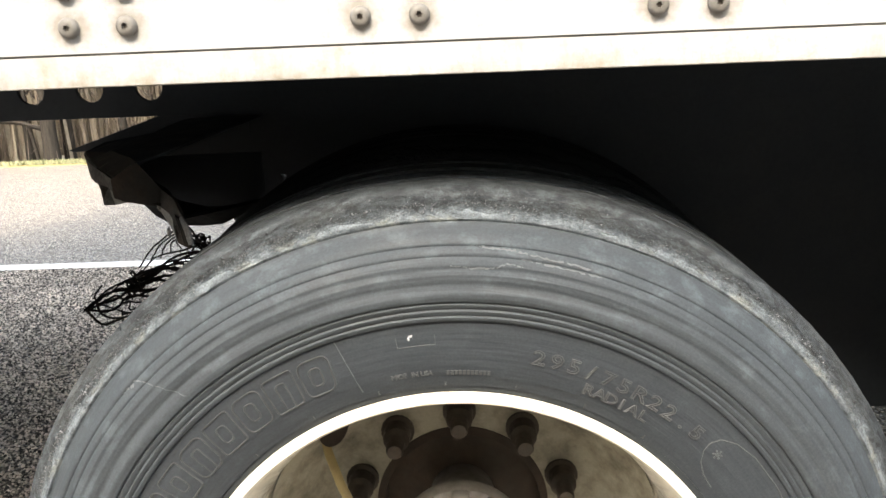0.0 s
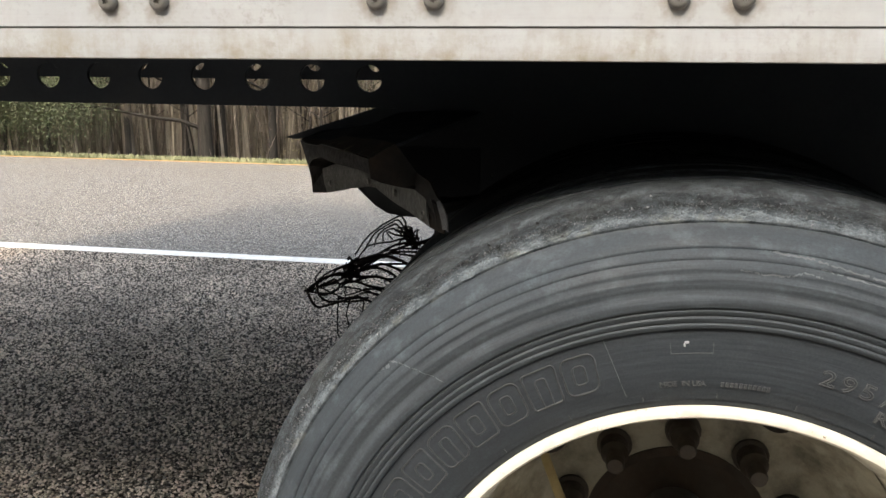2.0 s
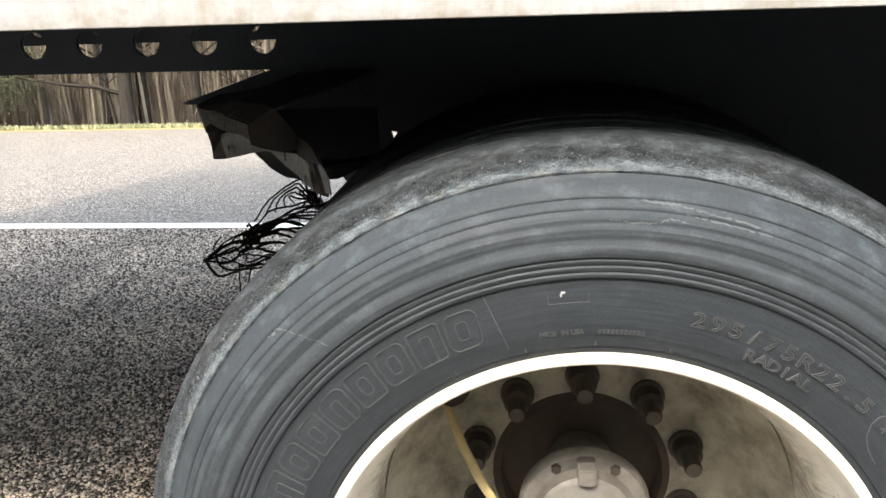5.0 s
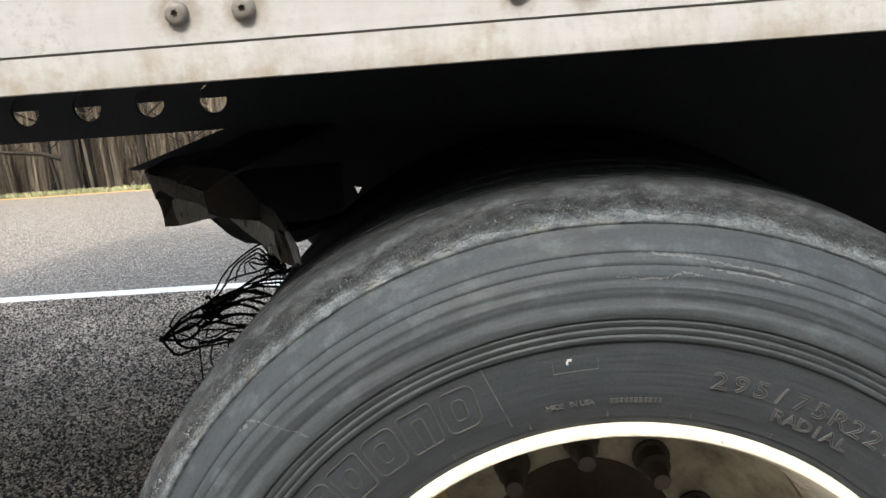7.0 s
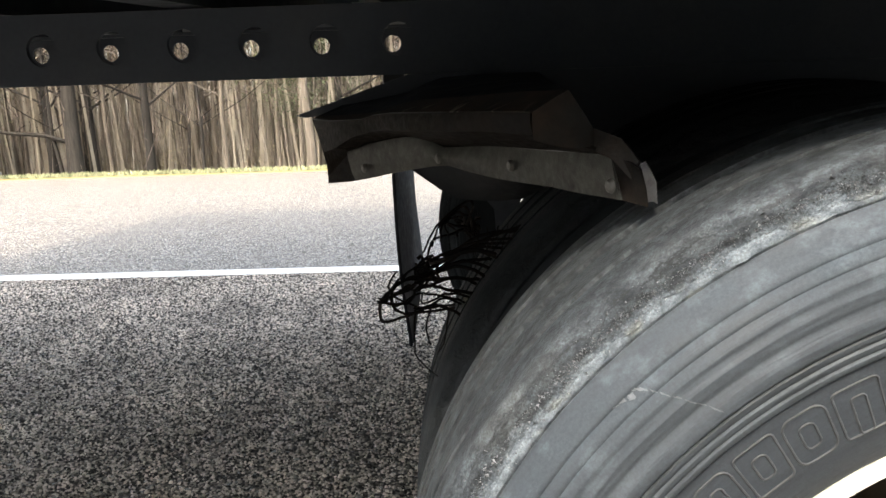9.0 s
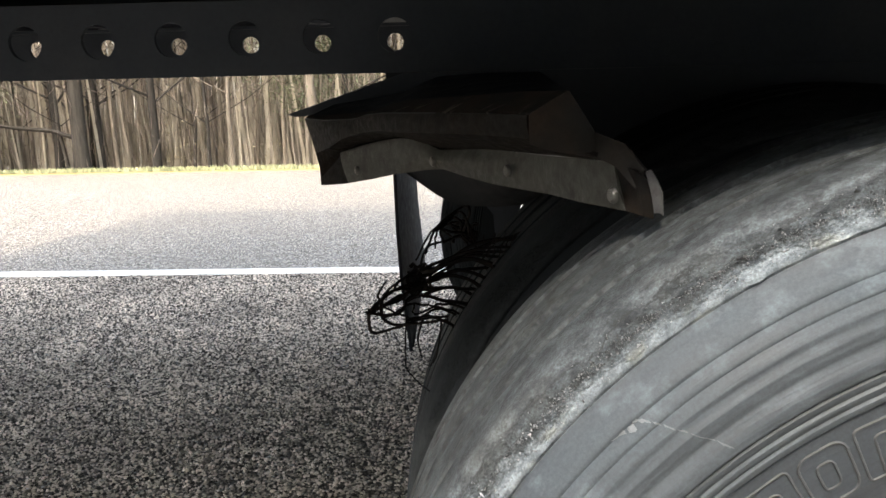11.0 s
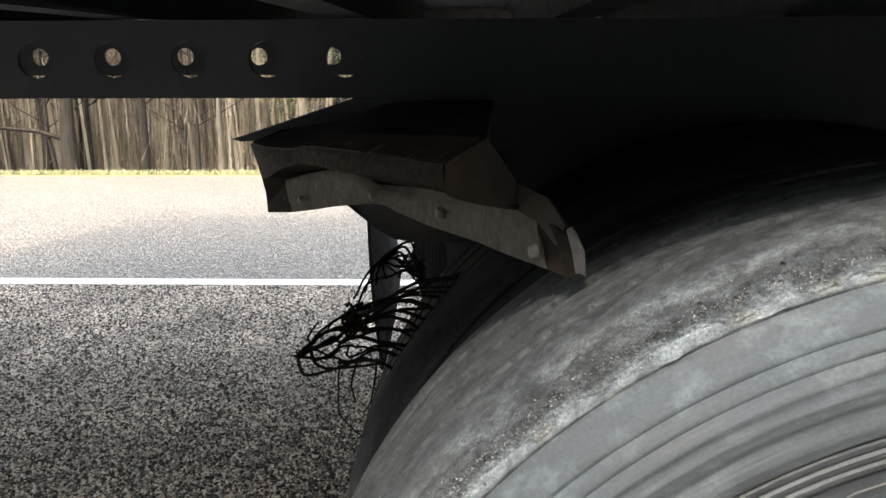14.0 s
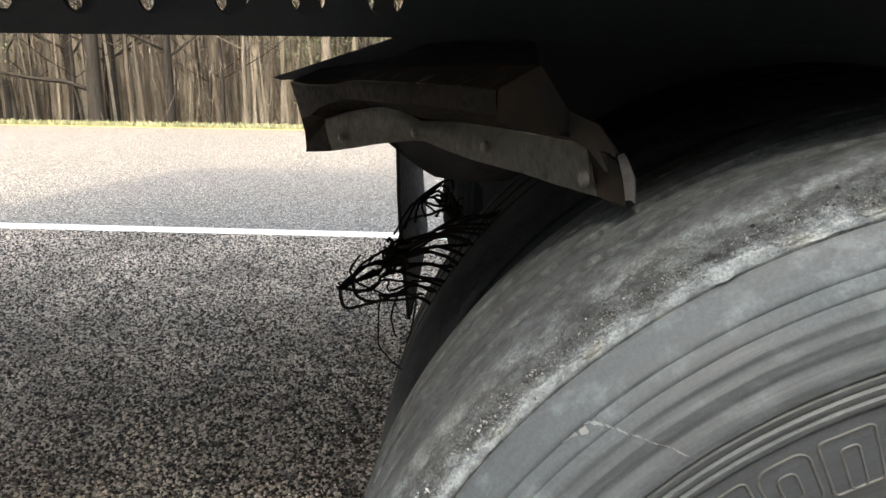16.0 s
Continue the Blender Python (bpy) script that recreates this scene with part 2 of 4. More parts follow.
def make_rim(name):
    """Enamel that is clean on the flange and blotched with brake dust and rust inside the barrel."""
    n = Nodes(name, 0.42, spec=0.4)
    _, radius, depth = n.polar()
    blot, drip = n.noise(26, 8, 0.72), n.noise(1.0, 6, 0.65, n.polar(26, 8, 14)[0])
    col = n.mix(n.ramp(n.noise(40, 5), 0.5, 0.72, 0, 0.5), (0.60, 0.57, 0.49), (0.37, 0.32, 0.24))
    inside = n.ramp(radius, 0.2760, 0.2600)
    stain = n.math("MULTIPLY", inside, n.ramp(n.math("ADD", blot, drip), 0.82, 1.16, 0.12, 0.80))
    col = n.mix(stain, col, (0.105, 0.095, 0.070))
    chips = n.math("MULTIPLY", n.ramp(n.noise(120, 4, 0.7), 0.63, 0.67), n.ramp(n.noise(8, 3), 0.48, 0.6))
    col = n.mix(chips, col, (0.13, 0.085, 0.05))
    n.color(col)
    n.rough(n.ramp(blot, 0.3, 0.7, 0.32, 0.6))
    n.bump(n.noise(80, 4), 0.1, 0.001)
    return n.mat


RUBBER = make_rubber("dusty_tyre_rubber", 1.0)
RUBBER_IN = make_rubber("shaded_tyre_rubber", 0.12)
CHALK = make_plain("chalked_rubber_edge", (0.055, 0.059, 0.062), 0.8, 0, (0.05, 0.05, 0.05), 0.5, 60, 0.1)
LETTER = make_plain("embossed_rubber", (0.026, 0.028, 0.030), 0.65, 0, (0.06, 0.06, 0.06), 0.4, 30, 0.1)
MARK = make_plain("chalky_scuff", (0.42, 0.43, 0.43), 0.8, 0, (0.2, 0.2, 0.2), 0.8, 60, 0.2)
PANEL = make_panel("white_painted_sheet", 0.5)
RAIL = make_panel("grimy_white_rail", 1.0)
SEAM = make_plain("dark_sealant", (0.13, 0.125, 0.118), 0.8)
SCREW = make_plain("weathered_zinc", (0.16, 0.152, 0.140), 0.55, 0.25, (0.095, 0.084, 0.070), 0.7, 60)
WORN = make_plain("worn_bright_edge", (0.095, 0.100, 0.104), 0.5, 0.2, (0.016, 0.0155, 0.015), 0.85, 60, 0.5)
SOCKET = make_plain("dark_recess", (0.05, 0.04, 0.035), 0.9)
BLACK = make_plain("black_frame_paint", (0.036, 0.043, 0.053), 0.7, 0, (0.048, 0.052, 0.058), 0.6, 9, spec=0.15)
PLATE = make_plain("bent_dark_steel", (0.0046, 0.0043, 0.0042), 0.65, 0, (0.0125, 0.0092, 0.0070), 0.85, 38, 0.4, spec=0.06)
BAR = make_plain("dull_aluminium_bar", (0.038, 0.040, 0.035), 0.55, 0.15, (0.012, 0.0112, 0.0092), 0.9, 42, 0.5, spec=0.2)
def make_scraped(name):
    n = Nodes(name, 0.6, spec=0.2)
    col = n.mix(n.ramp(n.noise(20, 6, 0.7), 0.42, 0.68), (0.013, 0.0125, 0.012), (0.045, 0.030, 0.022))
    cut = n.ramp(n.noise(1.0, 3, 0.5, n.place((30, 120, 30))), 0.60, 0.66, 0, 0.8)
    col = n.mix(n.math("MULTIPLY", cut, n.ramp(n.noise(9, 2), 0.45, 0.6)), col, (0.24, 0.21, 0.18))
    n.color(col)
    n.bump(n.noise(60, 5, 0.7), 0.3, 0.001)
    return n.mat


FLAP = make_plain("black_flap_rubber", (0.015, 0.017, 0.020), 0.7, 0, (0.02, 0.02, 0.02), 0.4, 12, spec=0.1)
SHELF = make_scraped("scraped_rusty_steel")
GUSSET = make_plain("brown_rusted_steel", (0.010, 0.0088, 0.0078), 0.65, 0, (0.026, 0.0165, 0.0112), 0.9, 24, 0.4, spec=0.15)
BOLT = make_plain("rubbed_bolt_head", (0.075, 0.075, 0.07), 0.5, 0.3, (0.03, 0.025, 0.02), 0.7, 160, 0.3)
TORN = make_plain("torn_bright_metal", (0.034, 0.036, 0.039), 0.45, 0.4, (0.010, 0.0096, 0.0092), 0.95, 150, 0.7)
CORD = make_plain("frayed_black_cord", (0.006, 0.0055, 0.0055), 0.8, 0, (0.03, 0.018, 0.012), 0.3, 40, spec=0.1)
RIM = make_rim("cream_wheel_enamel")
DISC = make_plain("brake_dusted_enamel", (0.33, 0.31, 0.25), 0.65, 0, (0.075, 0.066, 0.050), 0.97, 22, 0.35)
NUT = make_plain("rusty_lug_steel", (0.066, 0.058, 0.050), 0.6, 0.4, (0.075, 0.052, 0.038), 0.6, 60)
HUB = make_plain("cast_grey_hub", (0.26, 0.25, 0.235), 0.5, 0.5, (0.12, 0.10, 0.085), 0.7, 30)
DRUM = make_plain("rusted_brake_drum", (0.045, 0.035, 0.028), 0.8, 0.2, (0.075, 0.045, 0.03), 0.7, 20)
HOSE = make_plain("yellowed_hose", (0.50, 0.40, 0.20), 0.5, 0, (0.25, 0.19, 0.1), 0.5, 40)
ASPHALT = make_asphalt("shoulder_asphalt", (0.425, 0.362, 0.297), 104)
LANE = make_asphalt("worn_lane_asphalt", (0.46, 0.408, 0.342), 110)
WHITE = make_plain("worn_white_road_paint", (0.86, 0.81, 0.72), 0.7, 0, (0.3, 0.29, 0.27), 0.45, 12, 0.4)
YELLOW = make_plain("worn_yellow_road_paint", (0.72, 0.40, 0.11), 0.7, 0, (0.35, 0.25, 0.12), 0.5, 12, 0.4)
EARTH = make_plain("leaf_litter", (0.13, 0.112, 0.080), 0.95, 0, (0.19, 0.16, 0.11), 0.8, 2.0, 0.6)
GRASS = make_island("spring_grass", (0.13, 0.145, 0.065), (0.34, 0.325, 0.19))
BARK = make_bark("grey_bark", (0.085, 0.069, 0.052), (0.225, 0.186, 0.143))
BARK_DARK = make_bark("dark_wet_bark", (0.016, 0.0135, 0.0110), (0.046, 0.039, 0.032))
TWIG = make_island("bare_twigs", (0.05, 0.038, 0.03), (0.22, 0.18, 0.145))
LEAF = make_island("fresh_green_leaves", (0.044, 0.056, 0.026), (0.140, 0.154, 0.078), 0.6)

# ---- building helpers ----


def mesh_of(name, bm, material, smooth=None):
    bmesh.ops.recalc_face_normals(bm, faces=bm.faces)
    me = bpy.data.meshes.new(name)
    if smooth is not None:
        for f in bm.faces:
            f.smooth = True
        for e in bm.edges:
            if len(e.link_faces) == 2 and e.calc_face_angle(0) > radians(smooth):
                e.smooth = False
    bm.to_mesh(me)
    bm.free()
    me.materials.append(material)
    return me


def part(name, bm, material, parent, label="", smooth=None, origin=None):
    """One mesh object under a thing or a part; origin: a point of the world to which the mesh is moved as a whole."""
    ob = new(name, mesh_of(name, bm, material, smooth))
    if parent:
        ob.parent = parent
        ob.matrix_parent_inverse = Matrix.Identity(4)
    if origin is not None:
        up = Vector(origin)
        while parent:
            up -= parent.location
            parent = parent.parent
        ob.location = up
    if label:
        ob["label"] = label
    return ob


def box(bm, lo, hi, bevel=0.0, m=None):
    made = bmesh.ops.create_cube(bm, size=1.0)["verts"]
    for v in made:
        v.co = Vector([lo[k] + (hi[k] - lo[k]) * (v.co[k] + 0.5) for k in range(3)])
    if bevel:
        edges = list({e for v in made for e in v.link_edges})
        got = bmesh.ops.bevel(bm, geom=edges, offset=bevel, segments=2, affect="EDGES")
        made = list({v for f in got["faces"] for v in f.verts} | {v for v in made if v.is_valid})
    if m is not None:
        bmesh.ops.transform(bm, matrix=m, verts=made)
    return made


def lathe(bm, profile, steps=192, wobble=None, closed=True):
    """Turns (radius, y) rows round the y axis."""
    rings = []
    for k in range(steps):
        a = 2 * math.pi * k / steps
        ring = []
        for r, y in profile:
            if wobble:
                r, y = wobble(a, r, y)
            ring.append(bm.verts.new((r * math.sin(a), y, r * math.cos(a))))
        rings.append(ring)
    count = len(profile)
    for k in range(steps):
        a, b = rings[k], rings[(k + 1) % steps]
        for j in range(count if closed else count - 1):
            i = (j + 1) % count
            bm.faces.new((a[j], a[i], b[i], b[j]))


def tube(bm, points, radii, sides=6, cap=True):
    """A round bar along a line of points."""
    points = [Vector(p) for p in points]
    rings = []
    for k, p in enumerate(points):
        way = (points[min(k + 1, len(points) - 1)] - points[max(k - 1, 0)]).normalized()
        side = way.orthogonal().normalized() if k == 0 else (side - way * side.dot(way)).normalized()
        other = way.cross(side)
        r = radii[k] if isinstance(radii, (list, tuple)) else radii
        rings.append([bm.verts.new(p + r * (math.cos(2 * math.pi * j / sides) * side + math.sin(2 * math.pi * j / sides) * other)) for j in range(sides)])
    for a, b in zip(rings, rings[1:]):
        for j in range(sides):
            bm.faces.new((a[j], a[(j + 1) % sides], b[(j + 1) % sides], b[j]))
    if cap:
        bm.faces.new(rings[0][::-1])
        bm.faces.new(rings[-1])


def slab(bm, outline, y0, y1, holes=()):
    """A plate that stands across y: an outline in x and z, with holes given as outlines of their own."""
    if not holes:
        front = [bm.verts.new((x, y0, z)) for x, z in outline]
        out = bmesh.ops.extrude_face_region(bm, geom=[bm.faces.new(front)])
        bmesh.ops.translate(bm, vec=(0, y1 - y0, 0), verts=[g for g in out["geom"] if isinstance(g, bmesh.types.BMVert)])
        return
    loops = []
    for ring in (outline, *holes):
        vs = [bm.verts.new((x, y0, z)) for x, z in ring]
        loops += [bm.edges.new((a, b)) for a, b in zip(vs, vs[1:] + vs[:1])]
    faces = [g for g in bmesh.ops.triangle_fill(bm, edges=loops, use_beauty=True)["geom"] if isinstance(g, bmesh.types.BMFace)]
    out = bmesh.ops.extrude_face_region(bm, geom=faces)
    bmesh.ops.translate(bm, vec=(0, y1 - y0, 0), verts=[g for g in out["geom"] if isinstance(g, bmesh.types.BMVert)])


def circle(x, z, r, count=24):
    return [(x + r * math.cos(2 * math.pi * k / count), z + r * math.sin(2 * math.pi * k / count)) for k in range(count)]


def sheet(bm, rows, thick, steps=1):
    """A bent plate through rows of points, given a thickness."""
    grid = [[bm.verts.new(p) for p in row] for row in rows]
    faces = [bm.faces.new((a[j], a[j + 1], b[j + 1], b[j])) for a, b in zip(grid, grid[1:]) for j in range(len(a) - 1)]
    bmesh.ops.recalc_face_normals(bm, faces=faces)
    bmesh.ops.solidify(bm, geom=faces, thickness=thick)


# ---- ground, road and lines ----
WHITE_Y, YELLOW_Y, YELLOW_Z = 3.418, 10.82, -0.556


def land(y):
    """The height of the ground along a line across the road."""
    # below y = -5 an unseen bank is added to shut out low sky
    rows = ((-400, 6.0), (-22, 5.5), (-13, 4.0), (-5, 0.1), (-2.6, -0.02), (3.3, 0.0), (7.0, -0.20), (YELLOW_Y, YELLOW_Z), (11.2, -0.60), (12.6, -0.80), (16, -1.25), (35, -3.2), (60, -4), (900, -4))
    for (a, za), (b, zb) in zip(rows, rows[1:]):
        if a <= y <= b:
            return za + (zb - za) * (y - a) / (b - a)
    return rows[-1][1]


def strip(ys, xs, lift, depth=0.0):
    bm = bmesh.new()
    grid = [[bm.verts.new((x, y, land(y) + lift)) for x in xs] for y in ys]
    faces = [bm.faces.new((a[j], a[j + 1], b[j + 1], b[j])) for a, b in zip(grid, grid[1:]) for j in range(len(xs) - 1)]
    if depth:
        out = bmesh.ops.extrude_face_region(bm, geom=faces)
        bmesh.ops.translate(bm, vec=(0, 0, -depth), verts=[g for g in out["geom"] if isinstance(g, bmesh.types.BMVert)])
    return bm


LONG = (-900, -60, -20, -8, -4, 0, 4, 8, 20, 60, 900)
ground = part("ground", strip((-400, -22, -13, -5, -2.6, 3.3, 7.0, YELLOW_Y, 11.2, 12.6, 16, 35, 60, 900), LONG, -0.06), EARTH, None)
tagged(ground, "brown leaf litter and earth beside the road", "ground", kind="structure")
shoulder = part("pavement", strip((-2.5, 3.36), LONG, 0.0, 0.05), ASPHALT, None)
tagged(shoulder, "coarse dark asphalt shoulder under the trailer", "road shoulder", kind="structure")
road = part("road", strip((3.36, 7.0, 11.0), LONG, 0.0, 0.05), LANE, None)
tagged(road, "worn grey two-lane asphalt road with pale aggregate", "road", kind="structure")
line = part("edge_line", strip((WHITE_Y - 0.06, WHITE_Y + 0.06), LONG, 0.004, 0.003), WHITE, None)
tagged(line, "white painted edge line on the asphalt", "road marking", kind="structure")
line = part("median_line", strip((YELLOW_Y - 0.09, YELLOW_Y + 0.09), LONG, 0.004, 0.003), YELLOW, None)
tagged(line, "orange-yellow painted edge line beside the grass", "road marking", kind="structure")

rng = random.Random(4)


def blades(count, x0, x1, y0, y1, low, high):
    verts, faces = [], []
    for _ in range(count):
        x, y = rng.uniform(x0, x1), y0 + (y1 - y0) * rng.random() ** 1.3
        z, h, w, a = land(y) - 0.06, rng.uniform(low, high), rng.uniform(0.006, 0.02), rng.uniform(0, math.pi)
        dx, dy, lx, ly = w * math.cos(a), w * math.sin(a), rng.uniform(-0.6, 0.6) * h, rng.uniform(-0.6, 0.6) * h
        k = len(verts)
        verts += [(x - dx, y - dy, z), (x + dx, y + dy, z), (x + dx * 0.7 + lx * 0.4, y + dy * 0.7 + ly * 0.4, z + h * 0.65), (x + lx, y + ly, z + h)]
        faces += [(k, k + 1, k + 2), (k, k + 2, k + 3)]
    me = bpy.data.meshes.new("grass")
    me.from_pydata(verts, [], faces)
    me.materials.append(GRASS)
    return me


def stones(count, x0, x1, y0, y1):
    """Loose-set chips that stand out of the worn shoulder."""
    r = np.random.default_rng(5)
    unit = np.array([(1, 0, 0), (0, 1, 0), (-1, 0, 0), (0, -1, 0), (0.45, 0.35, 1), (-0.4, 0.3, 0.95), (-0.1, -0.5, 1.0)])
    tri = np.array([(0, 1, 4), (1, 5, 4), (1, 2, 5), (2, 6, 5), (2, 3, 6), (3, 0, 6), (0, 4, 6), (4, 5, 6)])
    at = np.stack([r.uniform(x0, x1, count), r.uniform(y0, y1, count), np.full(count, -0.0015)], 1)
    turn = r.uniform(0, 6.28, count)
    size = r.uniform(0.0027, 0.0066, count) * r.uniform(0.7, 1.1, count)
    c, s = np.cos(turn), np.sin(turn)
    shape = unit[None] * (1 + r.uniform(-0.3, 0.3, (count, 7, 3))) * size[:, None, None]
    spin = np.stack([shape[:, :, 0] * c[:, None] - shape[:, :, 1] * s[:, None], shape[:, :, 0] * s[:, None] + shape[:, :, 1] * c[:, None], shape[:, :, 2] * 0.75], 2)
    verts = (spin + at[:, None]).reshape(-1, 3)
    faces = (tri[None] + 7 * np.arange(count)[:, None, None]).reshape(-1, 3)
    me = bpy.data.meshes.new("stone_chips")
    me.from_pydata(verts.tolist(), [], faces.tolist())
    me.materials.append(CHIP)
    return me


CHIP = make_island("grey_stone_chips", (0.036, 0.031, 0.026), (0.96, 0.82, 0.67), 0.72, (0.22, 0.78))
chips = new("stone_chips", stones(170000, -3.4, 0.0, 0.45, 3.35))
tagged(chips, "grey stone chips proud of the asphalt shoulder", "stone chips", kind="stuff")
verge = new("grass_verge", blades(60000, -22, 9, 11.06, 13.2, 0.04, 0.15))
tagged(verge, "short yellow-green spring grass along the road edge", "grass", kind="stuff")

# ---- the trailer ----
AXLE_Z = 0.4885
SIDE_Y, WIDTH, BOTTOM_Z, TOP_Z = -0.0095, 2.594, 1.0907, 3.53
REAR_X, FRONT_X = -3.41, 9.9
MID_Y = SIDE_Y + WIDTH / 2
RAIL_Y, FAR_RAIL_Y = 0.6917, 1.9296
HOLE_Z, RAIL_Z, HOLE_R, PITCH, LAST_HOLE = 1.0501, 1.0005, 0.0233, 0.1018, -0.5148

trailer = new("semi_trailer")
trailer.empty_display_size = 0.3
tagged(trailer, "white semi-trailer with grimy lower rail standing on the shoulder", "trailer")


def flip(y):
    """The same place on the trailer's far side."""
    return 2 * MID_Y - y


def side(far):
    at = flip if far else (lambda y: y)
    # upper sheet, lower rail with a rounded bottom lip, and the sealant in the seam between them
    bm = bmesh.new()
    prof = [(SIDE_Y + 0.0015, 1.1195), (SIDE_Y + 0.0015, TOP_Z - 0.12), (SIDE_Y + 0.03, TOP_Z - 0.12), (SIDE_Y + 0.03, 1.1195)]
    extrude(bm, [(at(y), z) for y, z in prof])
    part("side_wall", bm, PANEL, trailer, "white painted side panel with faint runs")
    bm = bmesh.new()
    prof = [(SIDE_Y, 1.1175), (SIDE_Y - 0.0004, 1.0965), (SIDE_Y - 0.0003, 1.0916), (SIDE_Y + 0.0007, BOTTOM_Z), (SIDE_Y + 0.045, BOTTOM_Z), (SIDE_Y + 0.045, 1.0955), (SIDE_Y + 0.008, 1.0965), (SIDE_Y + 0.008, 1.1175)]
    extrude(bm, [(at(y), z) for y, z in prof])
    lower = part("bottom_rail", bm, RAIL, trailer, "white lower rail stained brown along its lip")
    bm = bmesh.new()
    prof = [(SIDE_Y + 0.0035, 1.1170), (SIDE_Y + 0.0035, 1.1200), (SIDE_Y + 0.012, 1.1200), (SIDE_Y + 0.012, 1.1170)]
    extrude(bm, [(at(y), z) for y, z in prof])
    part("seam_seal", bm, SEAM, trailer, "dark sealant line")
    bm = bmesh.new()
    prof = [(SIDE_Y, TOP_Z - 0.12), (SIDE_Y, TOP_Z), (SIDE_Y + 0.05, TOP_Z), (SIDE_Y + 0.05, TOP_Z - 0.12)]
    extrude(bm, [(at(y), z) for y, z in prof])
    part("top_rail", bm, PANEL, trailer, "white upper rail")
    return lower


def extrude(bm, profile, x0=REAR_X, x1=FRONT_X):
    """Draws a cross-section in y and z along the trailer."""
    a = [bm.verts.new((x0, y, z)) for y, z in profile]
    b = [bm.verts.new((x1, y, z)) for y, z in profile]
    count = len(profile)
    for k in range(count):
        bm.faces.new((a[k], a[(k + 1) % count], b[(k + 1) % count], b[k]))
    bm.faces.new(a[::-1])
    bm.faces.new(b)


lower_rail = side(False)
side(True)

bm = bmesh.new()
box(bm, (REAR_X, SIDE_Y + 0.051, TOP_Z - 0.01), (FRONT_X, SIDE_Y + WIDTH - 0.051, TOP_Z + 0.008))
part("roof", bm, PANEL, trailer, "white roof sheet")
bm = bmesh.new()
box(bm, (REAR_X + 0.05, SIDE_Y + 0.046, 1.205), (FRONT_X - 0.05, SIDE_Y + WIDTH - 0.046, 1.24))
part("floor", bm, BLACK, trailer, "dark underside of the cargo floor")
for x, name in ((REAR_X, "rear_door"), (FRONT_X - 0.04, "front_wall")):
    bm = bmesh.new()
    box(bm, (x, SIDE_Y + 0.051, 1.09), (x + 0.04, SIDE_Y + WIDTH - 0.051, TOP_Z - 0.011), 0.004)
    part(name, bm, PANEL, trailer)

# cross members of the floor: I beams just over the slide rails
for k in range(44):
    x = REAR_X + 0.15 + 0.305 * k
    if x > FRONT_X - 0.2:
        break
    bm = bmesh.new()
    y0, y1 = SIDE_Y + 0.046, SIDE_Y + WIDTH - 0.046
    half = [(0.028, 1.104), (0.028, 1.109), (0.003, 1.109), (0.003, 1.199), (0.028, 1.199), (0.028, 1.204)]
    slab(bm, [(x + w, z) for w, z in half] + [(x - w, z) for w, z in reversed(half)], y0, y1)
    part("crossmember", bm, BLACK, trailer)

# slide rails with their rows of pin holes
for y, name in ((RAIL_Y, "near"), (FAR_RAIL_Y, "far")):
    bm = bmesh.new()
    x0, x1 = -3.3, 1.9
    first = -2.75
    holes = []
    x = LAST_HOLE if name == "near" else LAST_HOLE - 0.0107
    while x > first:
        holes.append(circle(x, HOLE_Z, HOLE_R, 28))
        x -= PITCH
    slab(bm, [(x0, RAIL_Z), (x1, RAIL_Z), (x1, 1.100), (x0, 1.100)], y, y + 0.008, holes)
    inward = 1 if name == "near" else -1
    lo, hi = sorted((y + 0.004 + inward * 0.0045, y + 0.004 + inward * 0.075))
    box(bm, (x0, lo, 1.092), (x1, hi, 1.100))
    part("slide_rail", bm, BLACK, trailer, "black steel slide rail with a row of round pin holes")

# bogie: side plates, cross tubes, hangers, springs
for y, far in ((0.700, False), (flip(0.700), True)):
    bm = bmesh.new()
    if not far:
        outline = [(-0.505, 1.000), (-0.525, 0.988), (-0.605, 0.958), (-0.605, 0.905), (-0.520, 0.893), (-0.475, 0.868), (-0.440, 0.838), (-0.402, 0.822), (-0.384, 0.800), (-0.372, 0.62), (-0.33, 0.50), (-0.2, 0.42), (1.85, 0.42), (1.85, 1.000)]
        hole = [(-0.305, 0.892), (-0.293, 0.890), (-0.301, 0.879)]
        slot = [(-0.347, 0.806), (-0.3415, 0.811), (-0.3335, 0.838), (-0.3375, 0.838)]
        slab(bm, outline, y, y + 0.008, [hole, slot])
    else:
        slab(bm, [(-0.30, 1.0), (-0.25, 0.62), (0.0, 0.45), (1.85, 0.45), (1.85, 1.0)], y - 0.008, y)
    part("bogie_plate", bm, BLACK, trailer, "black bogie side plate")
for x in (-0.10, 0.62, 1.6):
    bm = bmesh.new()
    box(bm, (x - 0.05, 0.709, 0.86), (x + 0.05, flip(0.709), 0.98), 0.006)
    part("bogie_crossmember", bm, BLACK, trailer)
for x in (0.0, 1.245):
    bm = bmesh.new()
    tube(bm, [(x, 0.62, AXLE_Z), (x, flip(0.62), AXLE_Z)], 0.064, 20)
    part("axle", bm, BLACK, trailer, "black axle tube", 40)

# lower rail screws: pairs in two rows
star = [(math.cos(math.pi * k / 6 + 0.2) * (0.0033 if k % 2 else 0.0021), math.sin(math.pi * k / 6 + 0.2) * (0.0033 if k % 2 else 0.0021)) for k in range(12)]


